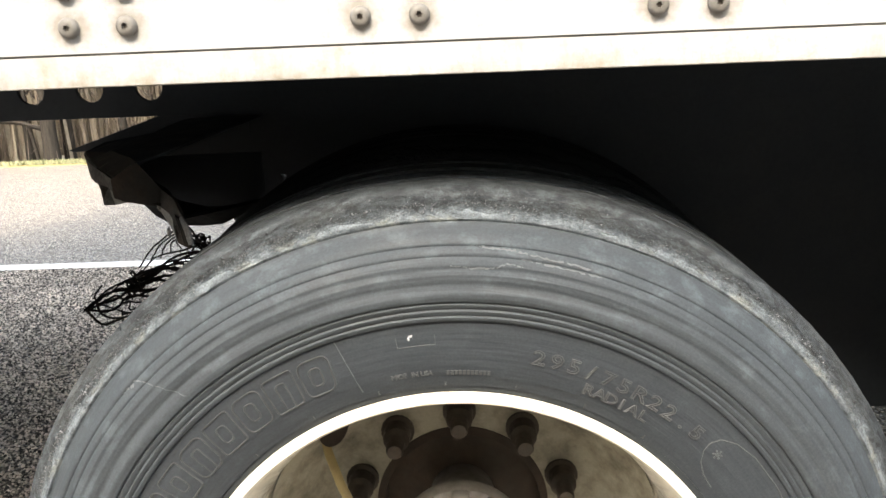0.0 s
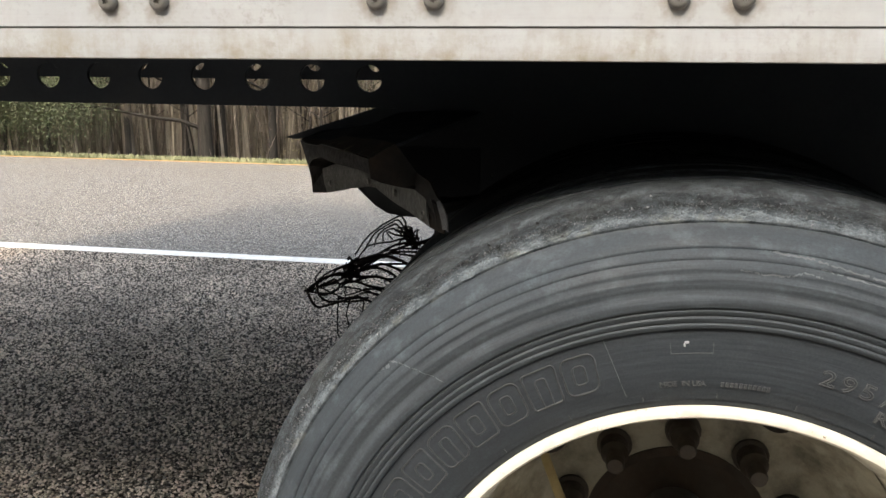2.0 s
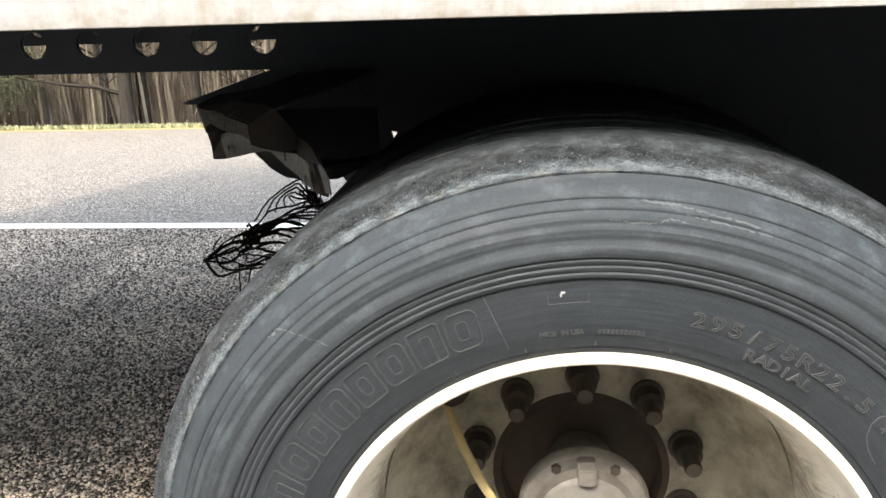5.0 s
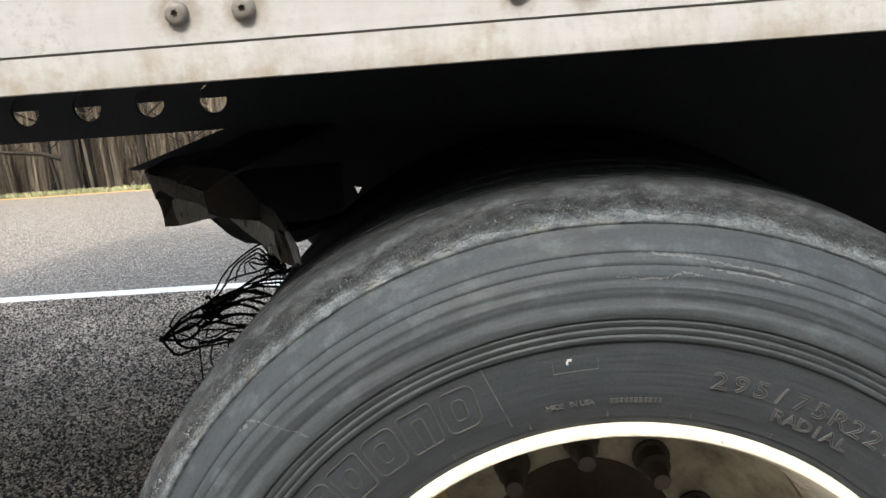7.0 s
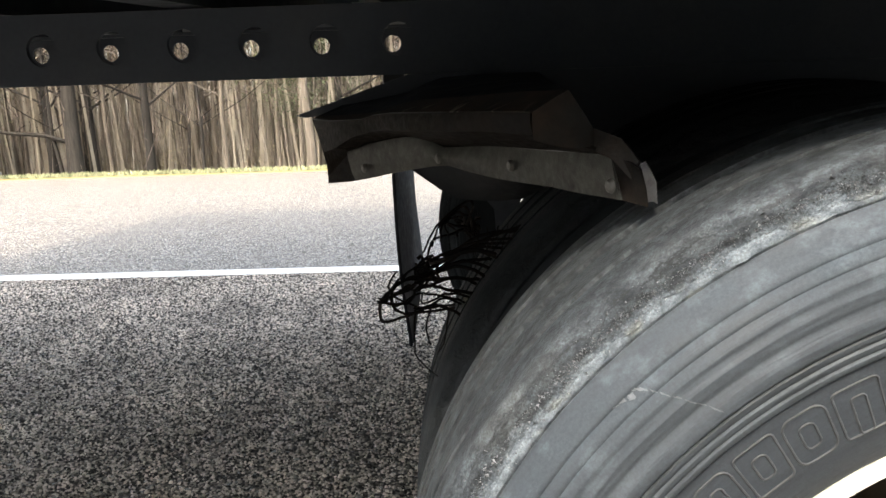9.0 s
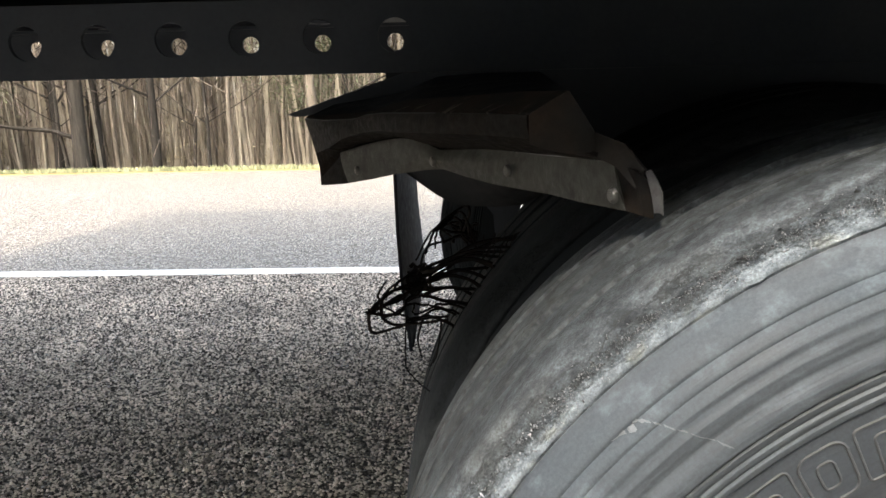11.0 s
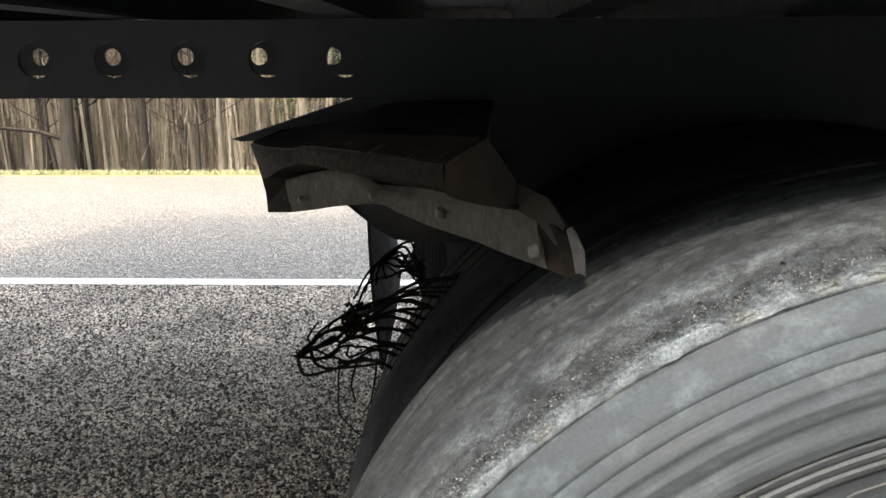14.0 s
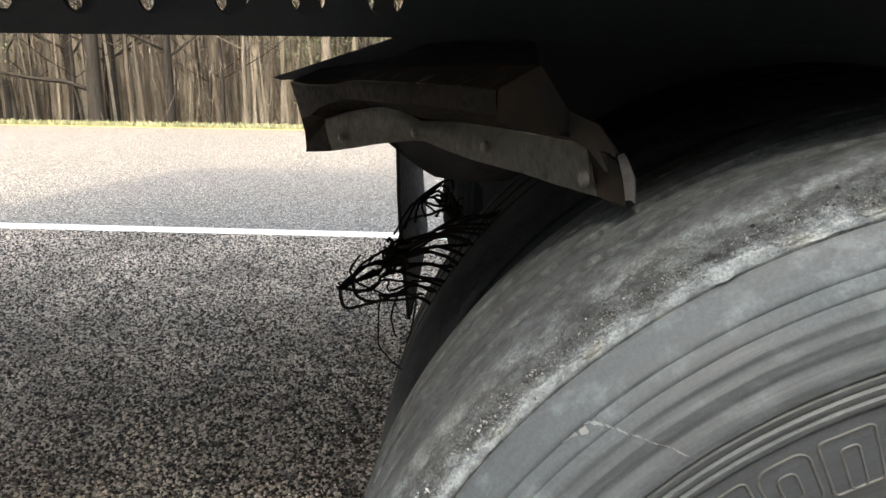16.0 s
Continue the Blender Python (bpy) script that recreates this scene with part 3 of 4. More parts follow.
def screw_mesh():
    bm = bmesh.new()
    prof = [(0.0090, 0.0), (0.0089, -0.0022), (0.0084, -0.0040), (0.0074, -0.0056), (0.0060, -0.0065), (0.0040, -0.0067)]
    rings = []
    for r, y in prof:
        rings.append([bm.verts.new((r * math.cos(2 * math.pi * k / 24), y, r * math.sin(2 * math.pi * k / 24))) for k in range(24)])
    for a, b in zip(rings, rings[1:]):
        for k in range(24):
            bm.faces.new((a[k], a[(k + 1) % 24], b[(k + 1) % 24], b[k]))
    inner = [bm.verts.new((star[k // 2][0], -0.0067, star[k // 2][1])) for k in range(0, 24, 2)]
    deep = [bm.verts.new((v.co.x, -0.004, v.co.z)) for v in inner]
    for k in range(12):
        o = rings[-1]
        bm.faces.new((o[2 * k], o[2 * k + 1], o[(2 * k + 2) % 24], inner[(k + 1) % 12], inner[k]))
        bm.faces.new((inner[k], inner[(k + 1) % 12], deep[(k + 1) % 12], deep[k]))
    f = bm.faces.new(deep)
    bmesh.ops.recalc_face_normals(bm, faces=bm.faces)
    f.material_index = 1
    me = mesh_of("screw", bm, SCREW, 35)
    me.materials.append(SOCKET)
    return me


SCREW_MESH = screw_mesh()
for k in range(-6, 8):
    for dx in (0, 0.0499):
        for z in (1.1412, 1.1722):
            ob = new("screw", SCREW_MESH)
            ob.parent = lower_rail
            ob.location = (-0.3151 + 0.2499 * k + dx, SIDE_Y + 0.0014, z)
            ob.rotation_euler = (0, (k * 1.7 + dx * 31 + z * 50) % 6.28, 0)

# ---- wheels ----


def tyre_profile():
    """Half of the cross-section, from the bead to the tread's middle: radius and depth from the outer face."""
    rows = [(0.286, 0.045), (0.292, 0.028), (0.299, 0.0215), (0.304, 0.0205), (0.3045, 0.0185), (0.3085, 0.0175), (0.314, 0.0150), (0.330, 0.0115), (0.350, 0.0095), (0.3748, 0.0085)]
    for r in (0.3754, 0.3815, 0.3880):
        rows += [(r, 0.0062), (r + 0.0006, 0.0054), (r + 0.0038, 0.0052), (r + 0.0044, 0.0060), (r + 0.0054, 0.0066)]
    rows += [(0.3945, 0.0046), (0.3960, 0.0038), (0.4020, 0.0034), (0.4060, 0.0046), (0.4095, 0.0078), (0.4125, 0.0076), (0.4160, 0.0064)]
    for r in (0.4190, 0.4280, 0.4370, 0.4460):
        base = 0.0062 + 0.0145 * ((r - 0.412) / 0.034) ** 1.7
        rows += [(r - 0.0014, base + 0.0001), (r, base - 0.0004), (r + 0.0016, base + 0.0003), (r + 0.0050, base + 0.0022)]
    rows += [(0.4550, 0.0290), (0.4605, 0.0346), (0.4632, 0.0380), (0.4640, 0.0384), (0.4650, 0.0376), (0.4668, 0.0370), (0.4700, 0.0386), (0.4740, 0.0425), (0.4780, 0.0462), (0.4820, 0.0500), (0.4862, 0.0540), (0.4880, 0.0562), (0.4884, 0.0572), (0.4910, 0.0598), (0.4934, 0.0645), (0.4946, 0.0740), (0.4950, 0.0860)]
    rows += [(0.4950, 0.0960), (0.4890, 0.0980), (0.4890, 0.1050), (0.4950, 0.1070), (0.4955, 0.1240), (0.4955, 0.1400), (0.4880, 0.1420), (0.4880, 0.1480)]
    return rows


TYRE_W = 0.296


def tyre(name, y, material, label, rough_edge, x=0.0, steps=320):
    half = tyre_profile()
    full = half + [(r, TYRE_W - d) for r, d in reversed(half[:-1])]

    def wobble(a, r, d):
        if rough_edge and r > 0.4655 and d < 0.09:
            p = Vector((math.sin(a) * r * 95, d * 95, math.cos(a) * r * 95))
            k = noise.noise(p) + 0.7 * noise.noise(p * 2.7)
            return r + 0.0011 * k, d + 0.0013 * k
        return r, d

    bm = bmesh.new()
    lathe(bm, full, steps, wobble)
    return part(name, bm, material, trailer, label, 50, (x, y, AXLE_Z))


WHEEL_Y = -0.0085
outer = tyre("outer_tyre", WHEEL_Y, RUBBER, "dusty grey-black truck tyre with scuffed shoulder and embossed sidewall", True)
inner = tyre("inner_tyre", 0.335, RUBBER_IN, "black inner tyre of the dual pair, shade in its colour", False, 0.0, 160)
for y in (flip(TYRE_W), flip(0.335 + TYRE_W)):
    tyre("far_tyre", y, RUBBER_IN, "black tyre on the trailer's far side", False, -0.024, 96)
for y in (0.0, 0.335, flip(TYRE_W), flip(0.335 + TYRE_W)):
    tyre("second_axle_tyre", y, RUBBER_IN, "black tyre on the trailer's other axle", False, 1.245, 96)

# the outer wheel: flange, barrel and deep dished disc
RIM_Y = 0.0182
bm = bmesh.new()
prof = [(0.2977, RIM_Y + 0.001), (0.2970, RIM_Y - 0.0025), (0.2935, RIM_Y - 0.0042), (0.2880, RIM_Y - 0.0036), (0.2845, RIM_Y + 0.002), (0.2830, RIM_Y + 0.018), (0.2790, RIM_Y + 0.040), (0.2745, RIM_Y + 0.060), (0.2640, RIM_Y + 0.080), (0.2580, RIM_Y + 0.095), (0.2560, RIM_Y + 0.150), (0.2500, RIM_Y + 0.190)]
back = [(r + 0.007, y + 0.002) for r, y in reversed(prof[4:])]
lathe(bm, prof + back + [(0.2940, RIM_Y + 0.012)], 192)
rim = part("outer_rim", bm, RIM, trailer, "cream-white steel rim with chipped grimy flange", 40, (0, WHEEL_Y, AXLE_Z))
bm = bmesh.new()
prof = [(0.2495, 0.200), (0.2400, 0.222), (0.2200, 0.252), (0.2050, 0.272), (0.1950, 0.286), (0.1850, 0.296), (0.1750, 0.300), (0.1120, 0.302), (0.1100, 0.306)]
prof += [(0.1105, 0.312), (0.1780, 0.311), (0.2000, 0.296), (0.2300, 0.252), (0.2495, 0.214)]
lathe(bm, prof, 160)
disc = part("wheel_disc", bm, DISC, trailer, "dirty cream wheel disc mottled with brake dust", 40, (0, WHEEL_Y, AXLE_Z))
for k in range(10):
    a = 2 * math.pi * k / 10
    bm = bmesh.new()
    # flanged nut, cap sleeve and stud
    lathe(bm, [(0.0, 0.300), (0.0225, 0.300), (0.0225, 0.295), (0.0185, 0.292), (0.0175, 0.270), (0.0125, 0.264), (0.0115, 0.262), (0.0112, 0.240), (0.0095, 0.236), (0.0, 0.236)], 18, None, False)
    bmesh.ops.remove_doubles(bm, verts=bm.verts, dist=0.0002)
    bmesh.ops.translate(bm, vec=(0.1429 * math.sin(a), 0, 0.1429 * math.cos(a)), verts=bm.verts)
    part("lug_nut", bm, NUT, disc, "rusty lug nut with protruding stud", 35, (0, WHEEL_Y, AXLE_Z))
# hand holes: dark discs laid on, their shade painted instead of openings
for k in range(5):
    a = 2 * math.pi * (k + 0.35) / 5
    bm = bmesh.new()
    m = Matrix.Translation((0.222 * math.sin(a), 0.2462, 0.222 * math.cos(a))) @ Matrix.Rotation(a, 4, "Y") @ Matrix.Rotation(radians(-54), 4, "X")
    lathe(bm, [(0.0, 0.0), (0.024, 0.0), (0.028, 0.001), (0.0, 0.002)], 24, None, False)
    bmesh.ops.remove_doubles(bm, verts=bm.verts, dist=0.0002)
    bmesh.ops.transform(bm, matrix=m, verts=bm.verts)
    part("hand_hole", bm, SOCKET, disc, "dark disc painted as the shade in a hand hole", 35, (0, WHEEL_Y, AXLE_Z))
bm = bmesh.new()
lathe(bm, [(0.118, 0.300), (0.108, 0.296), (0.106, 0.330), (0.0, 0.332), (0.0, 0.345), (0.118, 0.345)], 64)
bmesh.ops.remove_doubles(bm, verts=bm.verts, dist=0.0002)
part("brake_drum", bm, DRUM, trailer, "rusty dark brake drum face", 35, (0, WHEEL_Y, AXLE_Z))
bm = bmesh.new()
lathe(bm, [(0.0, 0.180), (0.050, 0.182), (0.060, 0.188), (0.064, 0.203), (0.078, 0.206), (0.082, 0.212), (0.082, 0.224), (0.050, 0.230), (0.045, 0.331), (0.0, 0.331)], 64, None, False)
bmesh.ops.remove_doubles(bm, verts=bm.verts, dist=0.0002)
hub = part("hub_cap", bm, HUB, trailer, "grey cast hub with dusty cap", 35, (0, WHEEL_Y, AXLE_Z))
for k in range(6):
    a = 2 * math.pi * (k + 0.5) / 6
    bm = bmesh.new()
    lathe(bm, [(0.0, 0.196), (0.006, 0.196), (0.0068, 0.198), (0.0068, 0.204), (0.0, 0.204)], 6, None, False)
    bmesh.ops.remove_doubles(bm, verts=bm.verts, dist=0.0002)
    bmesh.ops.translate(bm, vec=(0.0715 * math.sin(a), 0.004, 0.0715 * math.cos(a)), verts=bm.verts)
    part("cap_screw", bm, NUT, hub, "", None, (0, WHEEL_Y, AXLE_Z))
bm = bmesh.new()
box(bm, (-0.011, 0.170, 0.058), (0.011, 0.206, 0.080), 0.002)
part("cap_lug", bm, HUB, hub, "", None, (0, WHEEL_Y, AXLE_Z))
bm = bmesh.new()
tube(bm, [(-0.178, 0.262, 0.135), (-0.168, 0.235, 0.118), (-0.150, 0.205, 0.090), (-0.128, 0.185, 0.055), (-0.105, 0.178, 0.02), (-0.085, 0.185, -0.005), (-0.070, 0.205, -0.012)], 0.0058, 10)
part("tyre_hose", bm, HOSE, trailer, "yellowed rubber inflation hose", 40, (0, WHEEL_Y, AXLE_Z))


def crumbs(count, seed):
    """Torn bits of rubber and grit that cling in a row to the shoulder."""
    r = random.Random(seed)
    rows = sorted(tyre_profile()[:60])
    clumps = [radians(r.gauss(-28, 26)) for _ in range(60)]
    verts, faces = [], []
    for _ in range(count):
        a = r.choice(clumps) + r.gauss(0, 0.02) if r.random() < 0.6 else radians(r.uniform(-75, 60))
        rad = r.gauss(0.4788, 0.0011) if r.random() < 0.62 else (r.gauss(0.4755, 0.0030) if r.random() < 0.7 else r.uniform(0.4665, 0.4895))
        rad = min(max(rad, 0.4665), 0.4905)
        d = 0.04
        for (ra, ya), (rb, yb) in zip(rows, rows[1:]):
            if ra <= rad <= rb and rb > ra and ya < 0.08:
                d = ya + (yb - ya) * (rad - ra) / (rb - ra)
        p = Vector((rad * math.sin(a), d, rad * math.cos(a)))
        size = r.uniform(0.0005, 0.0015) * (1.7 if r.random() < 0.05 else 1.0)
        k = len(verts)
        lift = Vector((math.sin(a) * 0.6, -0.8, math.cos(a) * 0.6)) * size
        verts += [p + Vector([r.uniform(-1, 1) * size for _ in range(3)]) for _ in range(3)] + [p + lift * 1.2]
        faces += [(k, k + 1, k + 3), (k + 1, k + 2, k + 3), (k + 2, k, k + 3)]
    me = bpy.data.meshes.new("shoulder_grit")
    me.from_pydata(verts, [], faces)
    me.materials.append(CRUMB)
    return me


CRUMB = make_island("torn_rubber_grit", (0.013, 0.013, 0.014), (0.24, 0.25, 0.26), 0.45)
grit_ob = new("shoulder_grit", crumbs(2600, 61))
grit_ob.parent = outer
tagged(grit_ob, "torn rubber crumbs and grit", kind="stuff")

# sidewall lettering: each character sits on its own spoke of the circle


def spell(text, size, radius, start, step, lift, spread=1.0, line=0.0006):
    """Outlined letters round the axle, from the angle start (degrees from the top, clockwise), step degrees apart."""
    bm = bmesh.new()
    for k, ch in enumerate(text):
        if ch == " ":
            continue
        cu = bpy.data.curves.new("letter", "FONT")
        cu.body, cu.size, cu.align_x, cu.fill_mode = ch, size, "CENTER", "NONE"
        cu.bevel_depth, cu.bevel_resolution, cu.resolution_u = line, 1, 3
        tmp = bpy.data.objects.new("letter", cu)
        me = bpy.data.meshes.new_from_object(tmp)
        a = radians(start + step * k)
        m = Matrix.Translation((radius * math.sin(a), lift, radius * math.cos(a))) @ Matrix.Rotation(a, 4, "Y") @ Matrix.Rotation(radians(90), 4, "X") @ Matrix.Diagonal((spread, 1, 1, 1))
        me.transform(m)
        bm.from_mesh(me)
        bpy.data.objects.remove(tmp)
        bpy.data.meshes.remove(me)
        bpy.data.curves.remove(cu)
    return bm


part("size_lettering", spell("295/75R22.5", 0.0205, 0.3378, 14.0, 2.89, 0.0092, 1.3), LETTER, outer, "embossed tyre size lettering", 60, (0, WHEEL_Y, AXLE_Z))
part("type_lettering", spell("RADIAL", 0.0152, 0.3218, 23.5, 2.1, 0.0111, 1.25), LETTER, outer, "embossed lettering", 60, (0, WHEEL_Y, AXLE_Z))
part("origin_lettering", spell("MADE IN USA", 0.0066, 0.3195, -10.0, 0.63, 0.0126, 1.1, 0.0003), LETTER, outer, "tiny embossed lettering", 60, (0, WHEEL_Y, AXLE_Z))
part("star_mark", spell("*", 0.022, 0.332, 48.2, 1, 0.0092, 1.0, 0.0004), CHALK, outer, "small embossed star", 60, (0, WHEEL_Y, AXLE_Z))


def ring_bar(bm, r0, r1, a0, a1, lift, high=0.0012, steps=6):
    """A raised bar on the sidewall between two radii and two angles (degrees from the top, clockwise)."""
    top, low = [], []
    for k in range(steps + 1):
        a = radians(a0 + (a1 - a0) * k / steps)
        for r in (r0, r1):
            top.append(bm.verts.new((r * math.sin(a), lift - high, r * math.cos(a))))
            low.append(bm.verts.new((r * math.sin(a), lift + 0.002, r * math.cos(a))))
    for k in range(steps):
        i = 2 * k
        bm.faces.new((top[i], top[i + 1], top[i + 3], top[i + 2]))
        bm.faces.new((top[i], top[i + 2], low[i + 2], low[i]))
        bm.faces.new((top[i + 1], low[i + 1], low[i + 3], top[i + 3]))
    bm.faces.new((top[0], low[0], low[1], top[1]))
    bm.faces.new((top[-2], top[-1], low[-1], low[-2]))


def frame_mark(bm, r0, r1, a0, a1, lift, wide=0.0022, high=0.0013):
    """The raised outline of a block on the sidewall."""
    da = math.degrees(wide / r0)
    ring_bar(bm, r0, r0 + wide, a0, a1, lift, high)
    ring_bar(bm, r1 - wide, r1, a0, a1, lift, high)
    ring_bar(bm, r0 + wide, r1 - wide, a0, a0 + da, lift, high, 1)
    ring_bar(bm, r0 + wide, r1 - wide, a1 - da, a1, lift, high, 1)


def rounded_line(bm, r0, r1, a0, a1, corner, thick, slant=0.0, sink=0.0):
    """A raised closed line with round corners on the sidewall, between two radii and two angles."""
    mid = (r0 + r1) / 2
    w, h = radians(a1 - a0) * mid / 2, (r1 - r0) / 2
    points = []
    for cx, cy, start in ((w - corner, h - corner, 0), (-w + corner, h - corner, 90), (-w + corner, -h + corner, 180), (w - corner, -h + corner, 270)):
        for j in range(5):
            q = radians(start + 22.5 * j)
            points.append((cx + corner * math.cos(q), cy + corner * math.sin(q)))
    points.append(points[0])
    path = []
    for u, v in points:
        rad, a = mid + v, radians((a0 + a1) / 2) + (u + slant * v) / mid
        path.append((rad * math.sin(a), flank(rad) - sink, rad * math.cos(a)))
    tube(bm, path, thick, 6)


def flank(r):
    """The depth of the outer sidewall at a radius."""
    rows = sorted(tyre_profile()[:46])
    for (a, ya), (b, yb) in zip(rows, rows[1:]):
        if a <= r <= b and b > a:
            return ya + (yb - ya) * (r - a) / (b - a)
    return 0.04


# the maker's mark, as plain outlined blocks
for k in range(9):
    bm = bmesh.new()
    a1 = -19.4 - 6.15 * k
    rounded_line(bm, 0.3275, 0.3650, a1 - 5.2, a1, 0.0035 if k % 2 else 0.008, 0.0011, 0.10)
    if k % 3 == 1:
        rounded_line(bm, 0.3275, 0.3560, a1 - 3.5, a1 - 1.8, 0.003, 0.0010, 0.10)
    else:
        rounded_line(bm, 0.3370, 0.3555, a1 - 3.6, a1 - 1.7, 0.004, 0.0010, 0.10)
    part("embossed_block", bm, LETTER, outer, "", 60, (0, WHEEL_Y, AXLE_Z))
for k in range(11):
    bm = bmesh.new()
    ring_bar(bm, 0.3190, 0.3232, -0.9 + 0.70 * k, -0.42 + 0.70 * k, 0.0128, 0.0006, 1)
    part("code_bar", bm, LETTER, outer, "", None, (0, WHEEL_Y, AXLE_Z))
for a in (-26.6, -13.5, -1.3, 11.5, 24.5, 37, -40):
    bm = bmesh.new()
    ring_bar(bm, 0.3055, 0.311, a - 0.12, a + 0.12, 0.0175, 0.0008, 1)
    part("mould_tick", bm, LETTER, outer, "", None, (0, WHEEL_Y, AXLE_Z))
for name, r0, r1, a0, a1, w in (("sticker_frame", 0.3515, 0.3635, -8.3, -2.3, 0.0006),):
    bm = bmesh.new()
    frame_mark(bm, r0, r1, a0, a1, 0.0096, w, 0.0006)
    part(name, bm, CHALK, outer, "", None, (0, WHEEL_Y, AXLE_Z))
bm = bmesh.new()
tube(bm, [(q * math.sin(radians(g)), flank(q), q * math.cos(radians(g))) for g, q in ((-17.25, 0.3742), (-16.9, 0.356), (-16.5, 0.335), (-16.1, 0.3140))], 0.0005, 6)
part("panel_edge", bm, CHALK, outer, "", None, (0, WHEEL_Y, AXLE_Z))
bm = bmesh.new()
tube(bm, [(q * math.sin(radians(g)), flank(q), q * math.cos(radians(g))) for g, q in ((66, 0.3690), (58, 0.3690), (52.5, 0.3685), (48.8, 0.3640), (46.6, 0.3560), (45.9, 0.3460), (46.2, 0.3360), (47.6, 0.3260), (50.0, 0.3190), (53, 0.3160))], 0.0006, 6)
part("end_panel", bm, CHALK, outer, "", 60, (0, WHEEL_Y, AXLE_Z))
bm = bmesh.new()
ring_bar(bm, 0.3615, 0.3632, -6.3, -5.7, 0.0088, 0.0012, 2)
ring_bar(bm, 0.3585, 0.3612, -6.45, -6.2, 0.0088, 0.0010, 1)
part("white_residue", bm, MARK, outer, "bit of white sticker residue", None, (0, WHEEL_Y, AXLE_Z))


def scuff(path, width, seed):
    """A thin chalky scrape along (angle, radius) rows on the sidewall."""
    r = random.Random(seed)
    bm = bmesh.new()
    last = None
    for (a0, r0), (a1, r1) in zip(path, path[1:]):
        for k in range(14):
            t = k / 14
            a, rad = radians(a0 + (a1 - a0) * t), r0 + (r1 - r0) * t + r.uniform(-0.0006, 0.0006)
            w = width * r.uniform(0.35, 1.0)
            pair = [bm.verts.new((q * math.sin(a), flank(q) - 0.0006, q * math.cos(a))) for q in (rad - w, rad + w)]
            if last and r.random() > 0.14:
                bm.faces.new((last[0], last[1], pair[1], pair[0]))
            last = pair
    loose = [v for v in bm.verts if not v.link_faces]
    bmesh.ops.delete(bm, geom=loose, context="VERTS")
    part("scuff_mark", bm, SCUFF, outer, "pale chalky scrape", None, (0, WHEEL_Y, AXLE_Z))


SCUFF = make_plain("pale_scrape", (0.082, 0.090, 0.097), 0.85, 0, (0.06, 0.062, 0.064), 0.8, 90, 0.2)
scuff([(-49.5, 0.459), (-46.5, 0.4545), (-43.7, 0.4417), (-41.5, 0.420), (-39.6, 0.399)], 0.0013, 1)
scuff([(-47.6, 0.448), (-44.5, 0.4425)], 0.0016, 2)
scuff([(0.3, 0.4285), (3.0, 0.4255), (6.0, 0.4270), (7.2, 0.4315), (9.5, 0.4300)], 0.0010, 3)
scuff([(2.0, 0.4470), (4.5, 0.4440), (8.0, 0.4430), (12.0, 0.4400), (18.0, 0.4390)], 0.0011, 4)
scuff([(9.0, 0.4360), (14.0, 0.4345), (20.0, 0.4350)], 0.0009, 5)
scuff([(24.0, 0.452), (30.0, 0.449), (38.0, 0.4500)], 0.0012, 6)

# ---- the torn mud-flap bracket ----
bm = bmesh.new()
slab(bm, [(-0.667, 0.9470), (-0.655, 0.9440), (-0.50, 0.952), (-0.35, 0.962), (-0.35, 1.000), (-0.505, 1.000)], 0.688, 0.6915)
hanger = part("mud_flap_bracket", bm, BLACK, trailer, "bent and torn dark steel mud-flap bracket")
# folded sheet: a sloping top shelf, and a face that leans back from its worn front edge to the clamp bar
EDGE = [(-0.642, 0.697, 0.941), (-0.603, 0.618, 0.944), (-0.566, 0.548, 0.950), (-0.547, 0.513, 0.953), (-0.528, 0.468, 0.961), (-0.505, 0.411, 0.967), (-0.442, 0.291, 0.975), (-0.400, 0.217, 0.980), (-0.367, 0.158, 0.983)]
FOOT = [(-0.634, 0.712, 0.844), (-0.592, 0.660, 0.854), (-0.566, 0.628, 0.864), (-0.540, 0.596, 0.872), (-0.500, 0.545, 0.890), (-0.452, 0.480, 0.902), (-0.384, 0.345, 0.908), (-0.340, 0.242, 0.912), (-0.300, 0.150, 0.916)]
INWARD = Vector((0.89, 0.454, 0)).normalized()
bm = bmesh.new()
rows = []
for k, (top, low) in enumerate(zip(EDGE, FOOT)):
    t, b = Vector(top), Vector(low)
    drop = (0.050, 0.034, 0.020, 0.015, 0.015, 0.016, 0.015, 0.015, 0.016)[k]
    hem = t - Vector((0, 0, drop)) + INWARD * 0.004 * math.sin(k * 1.9)
    b += INWARD * 0.007
    tuck = Vector((b.x, b.y, (0, 0.899, 0.914, 0.921, 0.931, 0.924, 0.935, 0.942, 0.947)[k])) if k else hem.lerp(b, 0.5)
    if k < 1:
        rows.append([t, *(t.lerp(b, q) + INWARD * 0.004 * math.sin(3 * q + k) for q in (0.25, 0.5, 0.7, 0.88)), b])
        continue
    rows.append([t, t.lerp(hem, 0.5) - INWARD * 0.001, hem, hem.lerp(tuck, 0.6) + Vector((0, 0, 0.001)), tuck, b])
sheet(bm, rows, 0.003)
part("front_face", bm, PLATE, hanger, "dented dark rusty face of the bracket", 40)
bm = bmesh.new()
rows = []
for k, top in enumerate(EDGE):
    t = Vector(top) + Vector((0, 0, 0.0012))
    back = t + INWARD * min(0.029, 0.005 + 0.012 * k) + Vector((0.002, -0.008 * k / 8, 0.004 + 0.013 * k / 8))
    back.y = min(back.y, 0.687)
    rows.append([t, t.lerp(back, 0.5) + Vector((0, 0, 0.0015 * math.sin(k * 2.3))), back])
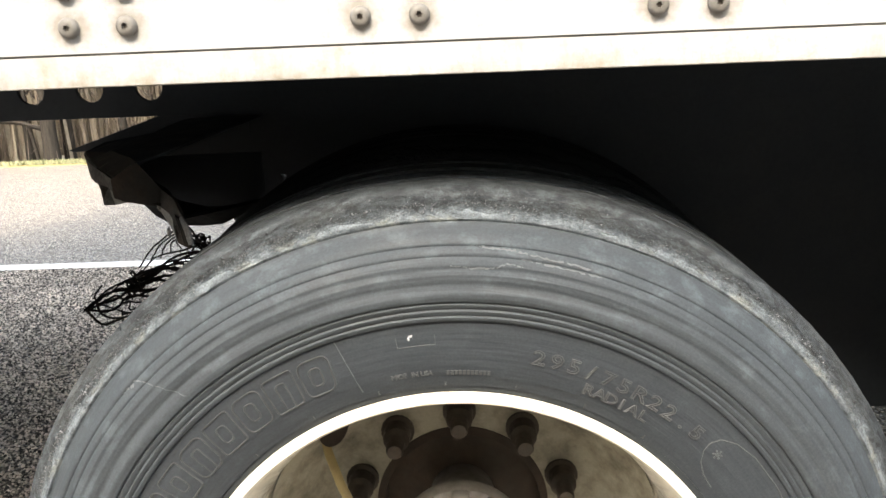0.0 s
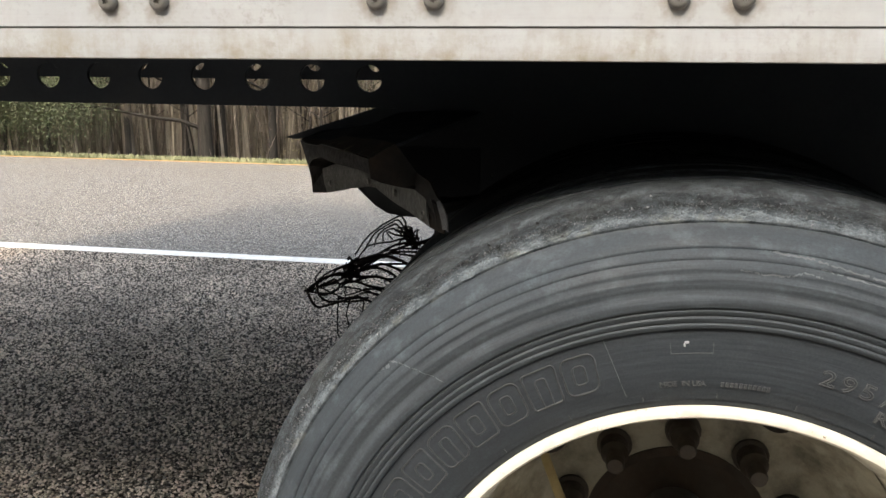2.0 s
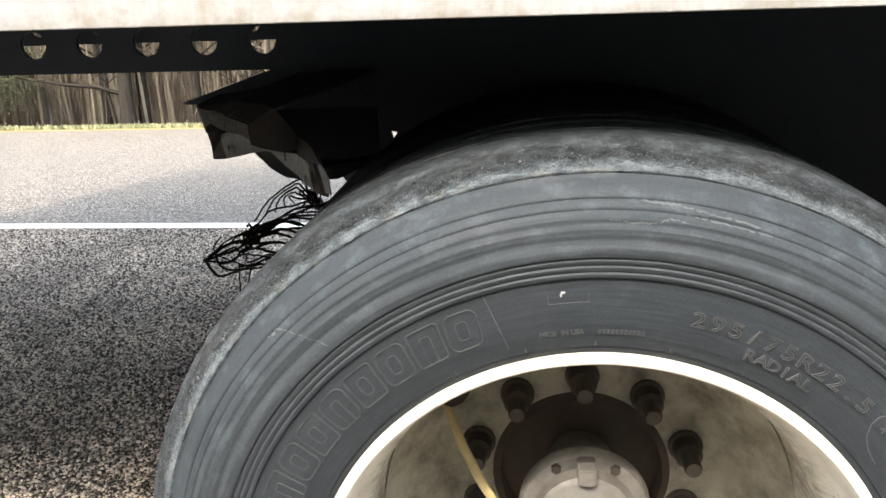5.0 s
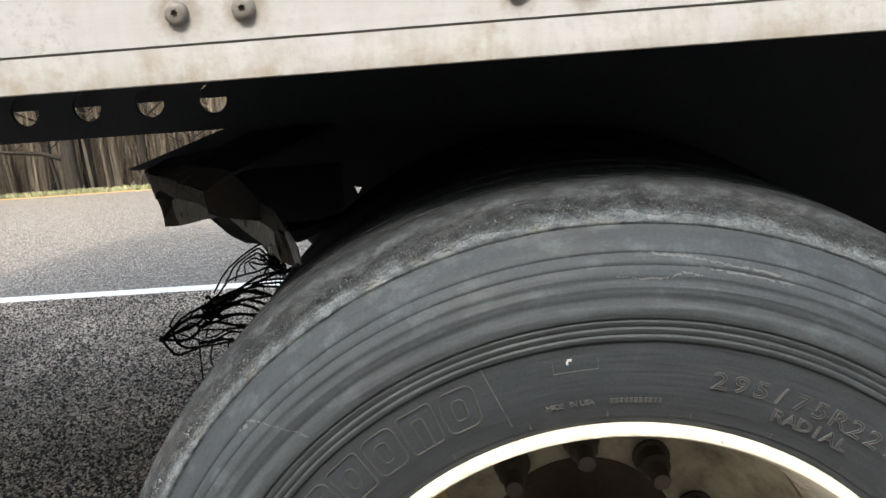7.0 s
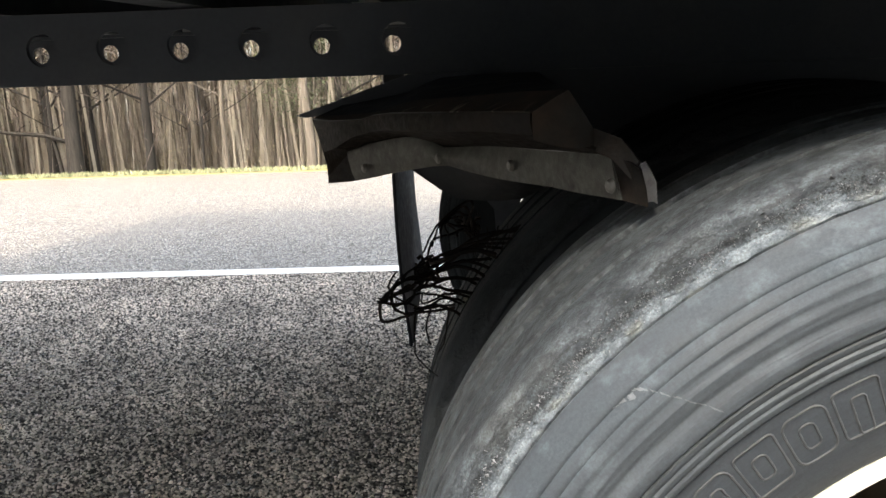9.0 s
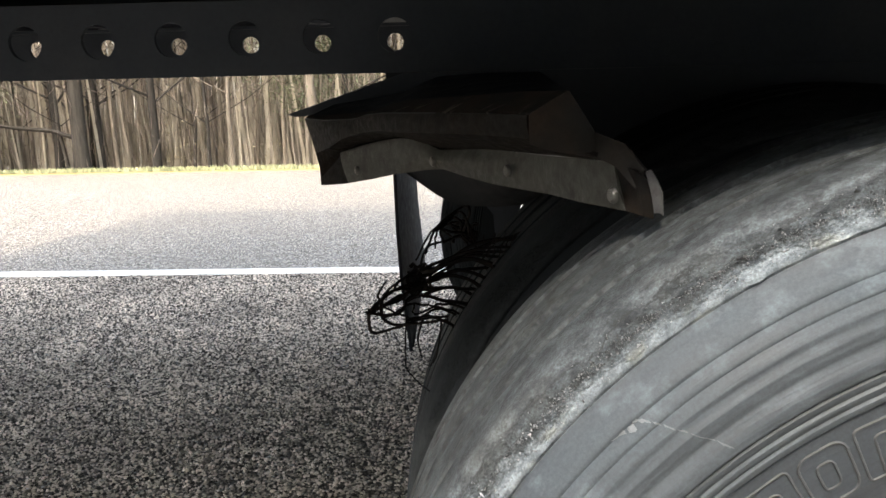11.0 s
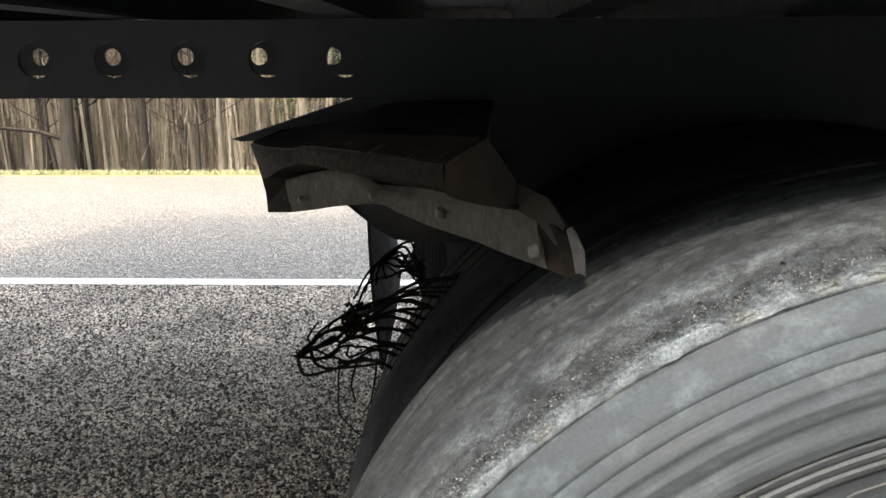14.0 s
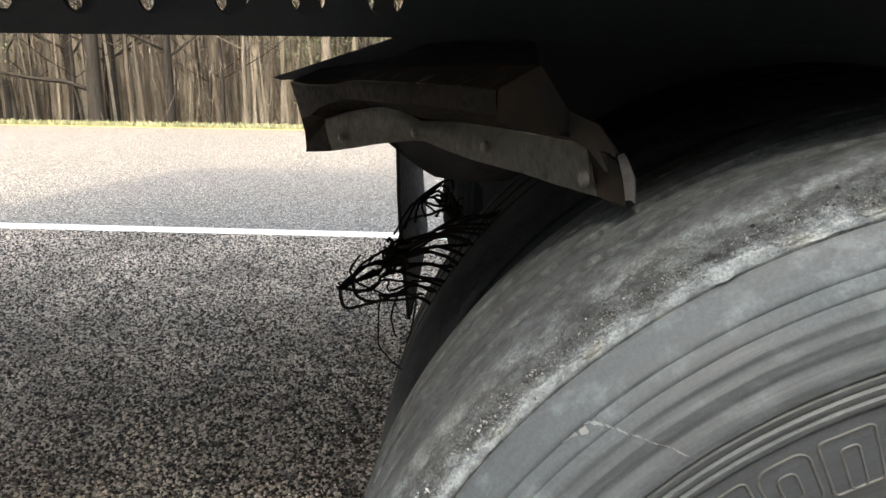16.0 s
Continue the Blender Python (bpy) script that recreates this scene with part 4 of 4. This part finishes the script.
rows[-1][-1] = Vector((-0.340, 0.159, 1.000))
crest = [row[-1].copy() for row in rows]
sheet(bm, rows, 0.003)
part("top_shelf", bm, SHELF, hanger, "scraped rusty top of the bracket", 40)
# added sheet that keeps the area behind the shelf black
bm = bmesh.new()
sheet(bm, [[c + Vector((0, 0.001, -0.001)), Vector((max(c.x + 0.02, -0.60), 0.687, min(0.998, c.z + 0.014)))] for c in crest], 0.003)
part("web_plate", bm, BLACK, hanger, "black plate added to fill between the bracket and the slide rail", 40)
# stepped end of the channel
bm = bmesh.new()
rows = [[(-0.368, 0.157, 0.983), (-0.368, 0.157, 0.973), (-0.367, 0.158, 0.962)], [(-0.354, 0.158, 0.992), (-0.356, 0.156, 0.972), (-0.356, 0.157, 0.958)], [(-0.340, 0.159, 1.000), (-0.342, 0.157, 0.972), (-0.344, 0.158, 0.955)], [(-0.329, 0.164, 0.982), (-0.330, 0.160, 0.966), (-0.331, 0.159, 0.952)], [(-0.318, 0.168, 0.967), (-0.318, 0.163, 0.958), (-0.318, 0.159, 0.950)], [(-0.297, 0.147, 0.961), (-0.300, 0.147, 0.953), (-0.303, 0.147, 0.944)], [(-0.285, 0.134, 0.944), (-0.288, 0.135, 0.938), (-0.291, 0.136, 0.930)]]
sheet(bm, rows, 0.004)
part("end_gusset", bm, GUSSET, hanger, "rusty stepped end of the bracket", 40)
# the clamping bar along the lower edge, buckled at its second bolt
bar_top = [(-0.592, 0.660, 0.897), (-0.547, 0.604, 0.914), (-0.515, 0.561, 0.924), (-0.480, 0.505, 0.932), (-0.466, 0.490, 0.927), (-0.448, 0.467, 0.921), (-0.418, 0.410, 0.928), (-0.389, 0.351, 0.935), (-0.343, 0.246, 0.941), (-0.322, 0.197, 0.945), (-0.305, 0.156, 0.947)]
bar_low = [(-0.580, 0.646, 0.857), (-0.540, 0.596, 0.870), (-0.510, 0.556, 0.881), (-0.478, 0.505, 0.892), (-0.463, 0.490, 0.896), (-0.444, 0.462, 0.900), (-0.418, 0.410, 0.899), (-0.390, 0.351, 0.900), (-0.345, 0.250, 0.907), (-0.322, 0.197, 0.909), (-0.298, 0.139, 0.913)]
out = Vector((-0.90, -0.435, 0)).normalized()
bm = bmesh.new()
rows = []
for k, (a, b) in enumerate(zip(bar_top, bar_low)):
    a, b = Vector(a), Vector(b)
    belly = 0.007 if k in (4, 5, 6) else 0.002
    rows.append([a, a.lerp(b, 0.25) + out * belly * 0.7, a.lerp(b, 0.5) + out * belly, a.lerp(b, 0.75) + out * belly * 0.6, b])
sheet(bm, rows, 0.004)
bar = part("clamp_bar", bm, BAR, hanger, "dull scratched aluminium clamp bar", 40)
# the bar's end is bent back and carries a torn bright strip
bm = bmesh.new()
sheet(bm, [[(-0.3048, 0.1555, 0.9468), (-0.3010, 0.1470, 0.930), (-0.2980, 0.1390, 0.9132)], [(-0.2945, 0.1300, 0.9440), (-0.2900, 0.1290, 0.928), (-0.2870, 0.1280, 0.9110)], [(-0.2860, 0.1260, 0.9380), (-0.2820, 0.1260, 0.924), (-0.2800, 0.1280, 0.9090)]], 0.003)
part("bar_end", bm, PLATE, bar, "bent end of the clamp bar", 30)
for x, y, z in ((-0.301, 0.147, 0.924), (-0.372, 0.315, 0.919), (-0.450, 0.472, 0.908), (-0.557, 0.617, 0.879)):
    bm = bmesh.new()
    m = Matrix.Translation(Vector((x, y, z)) + out * 0.0060) @ out.to_track_quat("-Y", "Z").to_matrix().to_4x4()
    lathe(bm, [(0.0, -0.0036), (0.0040, -0.0034), (0.0058, -0.0016), (0.0062, 0.0), (0.0, 0.0005)], 16, None, False)
    bmesh.ops.remove_doubles(bm, verts=bm.verts, dist=0.0002)
    bmesh.ops.transform(bm, matrix=m, verts=bm.verts)
    part("bolt", bm, BOLT, bar, "round-headed bolt", 40)
bm = bmesh.new()
tube(bm, [Vector(p) + Vector((0, 0, 0.0006)) for p in bar_top[7:]], 0.0012, 6)
part("worn_edge", bm, WORN, bar, "bright worn top edge", 60)
bm = bmesh.new()
tube(bm, [Vector(top) + Vector((-0.0006, -0.001, 0.0004)) for top in EDGE[:7]], 0.0010, 6)
part("bent_edge", bm, WORN, hanger, "worn bent edge of the bracket", 60)
bm = bmesh.new()
rows = [[(-0.2870, 0.1255, 0.9440), (-0.2830, 0.1245, 0.930), (-0.2800, 0.1250, 0.9140)], [(-0.2835, 0.1235, 0.9460), (-0.2795, 0.1225, 0.934), (-0.2765, 0.1230, 0.9150)], [(-0.2800, 0.1225, 0.9400), (-0.2755, 0.1210, 0.930), (-0.2740, 0.1215, 0.9130)]]
sheet(bm, rows, 0.002)
part("torn_end", bm, TORN, hanger, "crumpled shiny metal end", 30)
# what is left of the mud flap under the bar
bm = bmesh.new()
torn = [((-0.500, 0.545, 0.893), (-0.4915, 0.531, 0.886)), ((-0.478, 0.512, 0.902), (-0.457, 0.502, 0.866)), ((-0.463, 0.497, 0.905), (-0.436, 0.500, 0.854)), ((-0.444, 0.470, 0.908), (-0.410, 0.500, 0.8505)), ((-0.418, 0.420, 0.912), (-0.385, 0.500, 0.849)), ((-0.390, 0.362, 0.915), (-0.355, 0.500, 0.851)), ((-0.345, 0.262, 0.920), (-0.318, 0.500, 0.868)), ((-0.322, 0.212, 0.922), (-0.292, 0.500, 0.884))]
sheet(bm, [[Vector(top) + INWARD * 0.006, Vector(top).lerp(Vector(low), 0.5) + INWARD * 0.005, Vector(low)] for top, low in torn], 0.005)
part("flap_remnant", bm, FLAP, hanger, "black torn remnant of the mud flap", 40)
# added plate that closes the see-through gap behind the torn flap
bm = bmesh.new()
slab(bm, [(-0.505, 0.950), (-0.505, 0.905), (-0.490, 0.890), (-0.455, 0.869), (-0.425, 0.859), (-0.335, 0.860), (-0.302, 0.886), (-0.302, 0.950)], 0.562, 0.568)
part("backing_plate", bm, BLACK, hanger, "black filler plate behind the torn flap")

# the mud flap still hanging on the far side
bm = bmesh.new()
slabs = []
for z, near, far, reach in ((0.80, -0.655, -0.636, 2.52), (0.65, -0.655, -0.635, 2.52), (0.50, -0.653, -0.630, 2.52), (0.38, -0.648, -0.620, 2.52), (0.27, -0.640, -0.610, 2.52), (0.20, -0.632, -0.612, 2.36), (0.15, -0.627, -0.616, 2.18), (0.11, -0.622, -0.620, 2.03)):
    slabs.append([(near + (far - near) * t - 0.006 * math.sin(math.pi * t), 2.0 + (reach - 2.0) * t, z) for t in (0, 0.3, 0.65, 1.0)])
sheet(bm, slabs, 0.010)
part("far_mud_flap", bm, FLAP, trailer, "black rubber mud flap hanging behind the far wheels", 40)
bm = bmesh.new()
box(bm, (-0.665, 1.95, 0.80), (-0.625, 2.56, 0.84), 0.004)
box(bm, (-0.66, 1.94, 0.80), (-0.60, 1.97, 0.999), 0.004)
part("far_flap_arm", bm, FLAP, trailer, "black flap arm")

# ---- the tangle of torn cords behind the inner tyre ----
tangle = new("cord_tangle")
tangle.location = (-0.44, 0.42, 0.75)
tagged(tangle, "tangle of frayed black cords torn from the tyre", "cords")
rng = random.Random(11)
WIRE_TIP, KNOT = Vector((-0.521, 0.365, 0.765)), Vector((-0.474, 0.435, 0.783))


def strand(points, thick, wobble=0.004):
    points = [Vector(p) for p in points]
    fine = []
    for a, b, k in zip(points, points[1:], range(99)):
        p, q = points[max(k - 1, 0)], points[min(k + 2, len(points) - 1)]
        for j in range(5):
            t = j / 5
            v = 0.5 * ((2 * a) + (b - p) * t + (2 * p - 5 * a + 4 * b - q) * t * t + (3 * a - p - 3 * b + q) * t ** 3)
            fine.append(v + Vector([rng.uniform(-wobble, wobble) * 0.5 for _ in range(3)]))
    fine.append(points[-1])
    bm = bmesh.new()
    tube(bm, fine, [thick * (1.1 - 0.4 * k / len(fine)) for k in range(len(fine))], 5)
    part("cord", bm, CORD, tangle, "", 60, (0, 0, 0))


def spot(p, spread):
    return Vector(p) + Vector([rng.uniform(-spread, spread) for _ in range(3)])


# rooted along the inner tyre's shoulder, gathered in a knot and running out to a bent tip
LOW = Vector((-0.488, 0.405, 0.744))
for k in range(16):
    z = 0.716 + 0.0076 * k
    edge = math.sqrt(max(0.0, 0.497 ** 2 - (z - AXLE_Z) ** 2))
    root = Vector((-edge + 0.012, 0.44 + rng.uniform(-0.015, 0.03), z))
    goal = LOW.lerp(KNOT, min(1.0, k / 10))
    mid = root.lerp(goal, 0.45) + Vector((0, 0, 0.007 + rng.uniform(-0.004, 0.009)))
    ends = [spot(goal.lerp(WIRE_TIP, 0.45), 0.010), spot(WIRE_TIP, 0.005)] if k % 3 else [spot(goal, 0.014)]
    strand([root, mid, spot(goal, 0.009), *ends], rng.uniform(0.0012, 0.0023), 0.002)
for k in range(9):
    strand([spot(KNOT, 0.016), spot(KNOT, 0.018), spot(KNOT, 0.018), spot(KNOT, 0.014)], 0.0019)
# the upper cluster and its loops
HIGH = Vector((-0.424, 0.60, 0.795))
for k in range(9):
    strand([spot(HIGH, 0.017) for _ in range(5)], 0.0016)
for k in range(5):
    top = Vector((-0.428 - 0.006 * k, 0.525 + 0.012 * k, 0.844 - 0.009 * k))
    low = Vector((-0.478 + 0.010 * k, 0.46 + 0.02 * k, 0.796 + 0.002 * k))
    strand([spot(HIGH, 0.008), top + Vector((0.012, 0, -0.004)), top, top.lerp(low, 0.55) + Vector((-0.006, 0, 0.004)), low], 0.0017, 0.0015)
strand([HIGH, (-0.448, 0.56, 0.795), (-0.468, 0.50, 0.800), spot(KNOT, 0.01)], 0.0017, 0.0015)
strand([(-0.392, 0.40, 0.806), (-0.425, 0.40, 0.812), (-0.455, 0.40, 0.800), spot(KNOT, 0.01)], 0.0024, 0.0015)
# the loop under the tip
BEND = Vector((-0.525, 0.418, 0.723))
strand([WIRE_TIP, WIRE_TIP.lerp(BEND, 0.5) + Vector((-0.003, 0, 0)), BEND, BEND + Vector((0.028, -0.01, 0.010)), (-0.470, 0.41, 0.742), (-0.440, 0.40, 0.748)], 0.0020, 0.001)
strand([WIRE_TIP + Vector((0.012, 0.01, 0.008)), (-0.510, 0.385, 0.752), (-0.492, 0.39, 0.742), (-0.440, 0.40, 0.744)], 0.0020, 0.001)
strand([(-0.510, 0.38, 0.766), (-0.513, 0.38, 0.780), (-0.504, 0.39, 0.792)], 0.0015, 0.001)
# stray pale wire ends over the inner tyre
for k in range(6):
    foot = Vector((-0.402 + 0.006 * k, 0.44, 0.800 + 0.004 * (k % 3)))
    strand([foot, foot + Vector((0.002, -0.01, 0.014)), spot(foot + Vector((0.004, -0.012, 0.030)), 0.006)], 0.0007, 0.002)
# thin ends that hang down
strand([(-0.486, 0.40, 0.748), (-0.488, 0.40, 0.715), (-0.488, 0.40, 0.690), (-0.478, 0.40, 0.674), (-0.462, 0.40, 0.660)], 0.0011, 0.001)
strand([(-0.468, 0.40, 0.744), (-0.474, 0.40, 0.722), (-0.470, 0.40, 0.700)], 0.0013, 0.001)
strand([(-0.448, 0.40, 0.742), (-0.450, 0.40, 0.722), (-0.455, 0.40, 0.700), (-0.462, 0.40, 0.690)], 0.0012, 0.001)

# ---- the wood beyond the road ----


def trunk_mesh(name, high, thick, limbs, seed, material, low_limb=False):
    r = random.Random(seed)
    bm = bmesh.new()
    lean = Vector((r.uniform(-0.02, 0.02), r.uniform(-0.02, 0.02), 0))
    spine = [Vector((0, 0, -0.4)) + lean * (high * k / 9) * 1.0 + Vector((r.uniform(-0.03, 0.03), r.uniform(-0.03, 0.03), (high + 0.4) * k / 9)) for k in range(10)]
    tube(bm, spine, [thick * (1.25 if k == 0 else 1 - 0.088 * k) for k in range(10)], 9)
    ends = []
    for k in range(limbs):
        z = high * r.uniform(0.30, 0.95) if k > 1 else high * r.uniform(0.14, 0.4)
        a = r.uniform(0, 2 * math.pi)
        way = Vector((math.cos(a), math.sin(a), r.uniform(0.15, 0.8)))
        root = spine[0].lerp(spine[-1], (z + 0.4) / (high + 0.4))
        long = (high - z) * 0.35 + 0.5
        pts = [root + way * long * t + Vector((0, 0, 0.25 * long * t * t)) for t in (0, 0.35, 0.7, 1.0)]
        w = thick * 0.30 * (1 - z / high * 0.6)
        tube(bm, pts, [w, w * 0.7, w * 0.45, w * 0.15], 5)
        ends += pts[1:]
    if low_limb:
        tube(bm, [(0, 0, 0.60), (-0.45, -0.05, 0.76), (-1.0, -0.1, 0.82), (-1.9, -0.1, 0.98), (-2.6, -0.1, 0.98)], [0.045, 0.036, 0.030, 0.020, 0.008], 6)
    return mesh_of(name, bm, material, 60), ends


def crown_mesh(name, ends, seed, material, twigs, size, leafy):
    r = random.Random(seed)
    verts, faces = [], []
    for _ in range(twigs):
        p = r.choice(ends) + Vector((r.gauss(0, 0.15), r.gauss(0, 0.15), r.gauss(0, 0.15)))
        if leafy:
            k = len(verts)
            u = Vector((r.gauss(0, 1), r.gauss(0, 1), r.gauss(0, 1))).normalized()
            v = u.orthogonal().normalized()
            s = size * r.uniform(0.6, 1.4)
            p = p + Vector((r.gauss(0, 0.22), r.gauss(0, 0.22), r.gauss(0, 0.18)))
            verts += [p, p + (u + v * 0.5) * s * 0.5, p + u * s, p + (u - v * 0.5) * s * 0.5]
            faces.append((k, k + 1, k + 2, k + 3))
        else:
            way = Vector((r.gauss(0, 0.7), r.gauss(0, 0.7), r.uniform(0.1, 1.2))).normalized() * size * r.uniform(0.5, 1.5)
            w = Vector((0.006, 0.004, 0)) * r.uniform(0.6, 1.4)
            k = len(verts)
            verts += [p - w, p + w, p + Vector((0, 0.009, 0)), p + way]
            faces += [(k, k + 1, k + 3), (k + 1, k + 2, k + 3), (k + 2, k, k + 3)]
    me = bpy.data.meshes.new(name)
    me.from_pydata(verts, [], faces)
    me.materials.append(material)
    return me


def make_tree(name, high, thick, limbs, seed, bark, leaf, twigs, size, leafy, label):
    me, ends = trunk_mesh("trunk", high, thick, limbs, seed, bark, thick > 0.12)
    tree = new(name)
    tagged(tree, label, "tree", "trees of the roadside wood")
    t = new("trunk", me)
    t.parent = tree
    c = new("crown", crown_mesh("crown", ends, seed + 50, leaf, twigs, size, leafy))
    c.parent = tree
    return tree


protos = []
for k, (high, thick, limbs, bark) in enumerate(((7.5, 0.085, 12, BARK), (8.5, 0.105, 10, BARK), (6.5, 0.06, 9, BARK), (5.5, 0.042, 8, BARK), (7, 0.078, 10, BARK_DARK), (5, 0.035, 8, BARK_DARK), (8, 0.135, 16, BARK_DARK))):
    protos.append(make_tree("bare_tree", high, thick, limbs, 20 + k, bark, TWIG, 320, 0.6, False, "tall bare grey-brown tree with thin branches" if bark is BARK else "dark-barked bare tree with thin low limbs"))
green = [make_tree("young_pine", 3.2, 0.035, 34, 41, BARK, LEAF, 8500, 0.038, True, "young tree with loose fresh green foliage"), make_tree("green_shrub", 1.5, 0.02, 30, 43, BARK, LEAF, 11000, 0.036, True, "low shrub with fresh green leaves")]

rng = random.Random(8)
spots = [(-6.72, 12.75, 6, 0.0), (-8.25, 12.9, 4, 1.0), (-5.55, 12.9, 4, 2.0)]
places = []
for row, (y0, y1, count) in enumerate(((12.5, 14.0, 62), (14.0, 17.0, 78), (17.0, 22.0, 82), (22.0, 30.0, 66))):
    reach = 1.0 + (y0 - 12.5) * 0.06
    for k in range(count):
        x = -19 * reach + (26 * reach) * (k + rng.random()) / count
        places.append((x, rng.uniform(y0, y1), rng.choice((0, 1, 2, 2, 3, 3, 3, 3, 3, 3, 3, 4, 5, 5, 5)), rng.uniform(0, 6.28)))
used = set()
for x, y, kind, turn in spots + places:
    m = pose(x, y, land(y) - 0.06, rng.uniform(-1.5, 1.5), rng.uniform(-2.0, 2.0), math.degrees(turn))
    if kind in used:
        copy_thing(protos[kind], m)
    else:
        used.add(kind)
        protos[kind].matrix_basis = m
for k, (x, y, kind) in enumerate(((-3.3, 15.6, 0), (-9.0, 12.42, 1), (-2.95, 13.5, 0), (-9.75, 12.45, 1), (-10.6, 12.4, 1), (-9.4, 12.6, 0), (-10.2, 12.55, 0), (-11.4, 13.0, 1), (-12.6, 13.6, 0), (-14.8, 13.2, 1), (-16.5, 13.8, 0))):
    m = pose(x, y, land(y) - 0.06, 0, 0, 73 * k)
    if k < 2:
        green[kind].matrix_basis = m
    else:
        copy_thing(green[kind], m)


def stems(count, seed, y0, y1, wide, high):
    """A close stand of thin stems."""
    r = random.Random(seed)
    verts, faces = [], []
    for _ in range(count):
        y = r.uniform(y0, y1)
        x = r.uniform(-1.0, wide) * (8 + abs(y) * 1.15) - 2
        z, h, w = land(y) - 0.3, r.uniform(0.5, 1.0) * high, r.uniform(0.008, 0.05)
        lx, ly = r.uniform(-0.4, 0.4), r.uniform(-0.4, 0.4)
        k = len(verts)
        for t, s in ((0, 1), (1, 0.3)):
            for j in range(3):
                a = 2.1 * j
                verts.append((x + lx * t + w * s * math.cos(a), y + ly * t + w * s * math.sin(a), z + h * t))
        for j in range(3):
            i = (j + 1) % 3
            faces.append((k + j, k + i, k + 3 + i, k + 3 + j))
    me = bpy.data.meshes.new("stems")
    me.from_pydata(verts, [], faces)
    me.materials.append(STEM)
    return me


STEM = make_island("distant_stems", (0.085, 0.069, 0.050), (0.33, 0.285, 0.215))
wood = new("far_wood", stems(9000, 77, 13.2, 44, 0.45, 4.6))
tagged(wood, "dense stand of thin bare stems behind the roadside trees", "woodland", kind="stuff")
# unseen stems behind the camera, added to dim the near side's sky light
bank = new("bank_wood", stems(22000, 78, -22, -9.5, 1.0, 9.5))
tagged(bank, "unseen stand of thin bare stems added to block low sky light", "woodland", kind="stuff")


def brush(count, seed):
    """Dead sticks and saplings that lean every way under the trees."""
    r = random.Random(seed)
    verts, faces = [], []
    for _ in range(count):
        y = r.uniform(12.4, 16.5)
        x = r.uniform(-20, 6)
        p = Vector((x, y, land(y) - 0.06 + r.uniform(0, 1.6)))
        way = Vector((r.gauss(0, 0.16), r.gauss(0, 0.1), r.uniform(0.3, 1.0))).normalized() * r.uniform(0.2, 0.8)
        w = r.uniform(0.002, 0.006)
        k = len(verts)
        verts += [p + Vector((-w, 0, 0)), p + Vector((w, 0, 0)), p + Vector((0, w, 0)), p + way + Vector((0, 0, r.uniform(-0.2, 0.2)))]
        faces += [(k, k + 1, k + 3), (k + 1, k + 2, k + 3), (k + 2, k, k + 3)]
    me = bpy.data.meshes.new("undergrowth")
    me.from_pydata(verts, [], faces)
    me.materials.append(TWIG)
    return me


def dry_leaves(count, seed):
    """Pale leaves that cling to the saplings in loose clumps."""
    r = random.Random(seed)
    verts, faces = [], []
    for _ in range(count // 60):
        y, x = r.uniform(12.6, 17), r.uniform(-20, 6)
        tall = r.uniform(0.4, 1.7)
        for _ in range(60):
            p = Vector((x + r.gauss(0, 0.16), y + r.gauss(0, 0.16), land(y) + r.uniform(0.1, tall)))
            u = Vector((r.gauss(0, 1), r.gauss(0, 1), r.gauss(0, 1))).normalized() * r.uniform(0.012, 0.03)
            v = u.orthogonal() * 0.5
            k = len(verts)
            verts += [p, p + u * 0.5 + v, p + u, p + u * 0.5 - v]
            faces.append((k, k + 1, k + 2, k + 3))
    me = bpy.data.meshes.new("dry_leaves")
    me.from_pydata(verts, [], faces)
    me.materials.append(DRY)
    return me


DRY = make_island("pale_dry_leaves", (0.12, 0.10, 0.055), (0.30, 0.26, 0.16))
sticks = new("undergrowth", brush(5500, 31))
tagged(sticks, "leaning dead sticks and saplings under the trees", "undergrowth", kind="stuff")
leaves = new("dry_leaves", dry_leaves(9000, 32))
tagged(leaves, "pale dry leaves clinging to saplings", "dry leaves", kind="stuff")
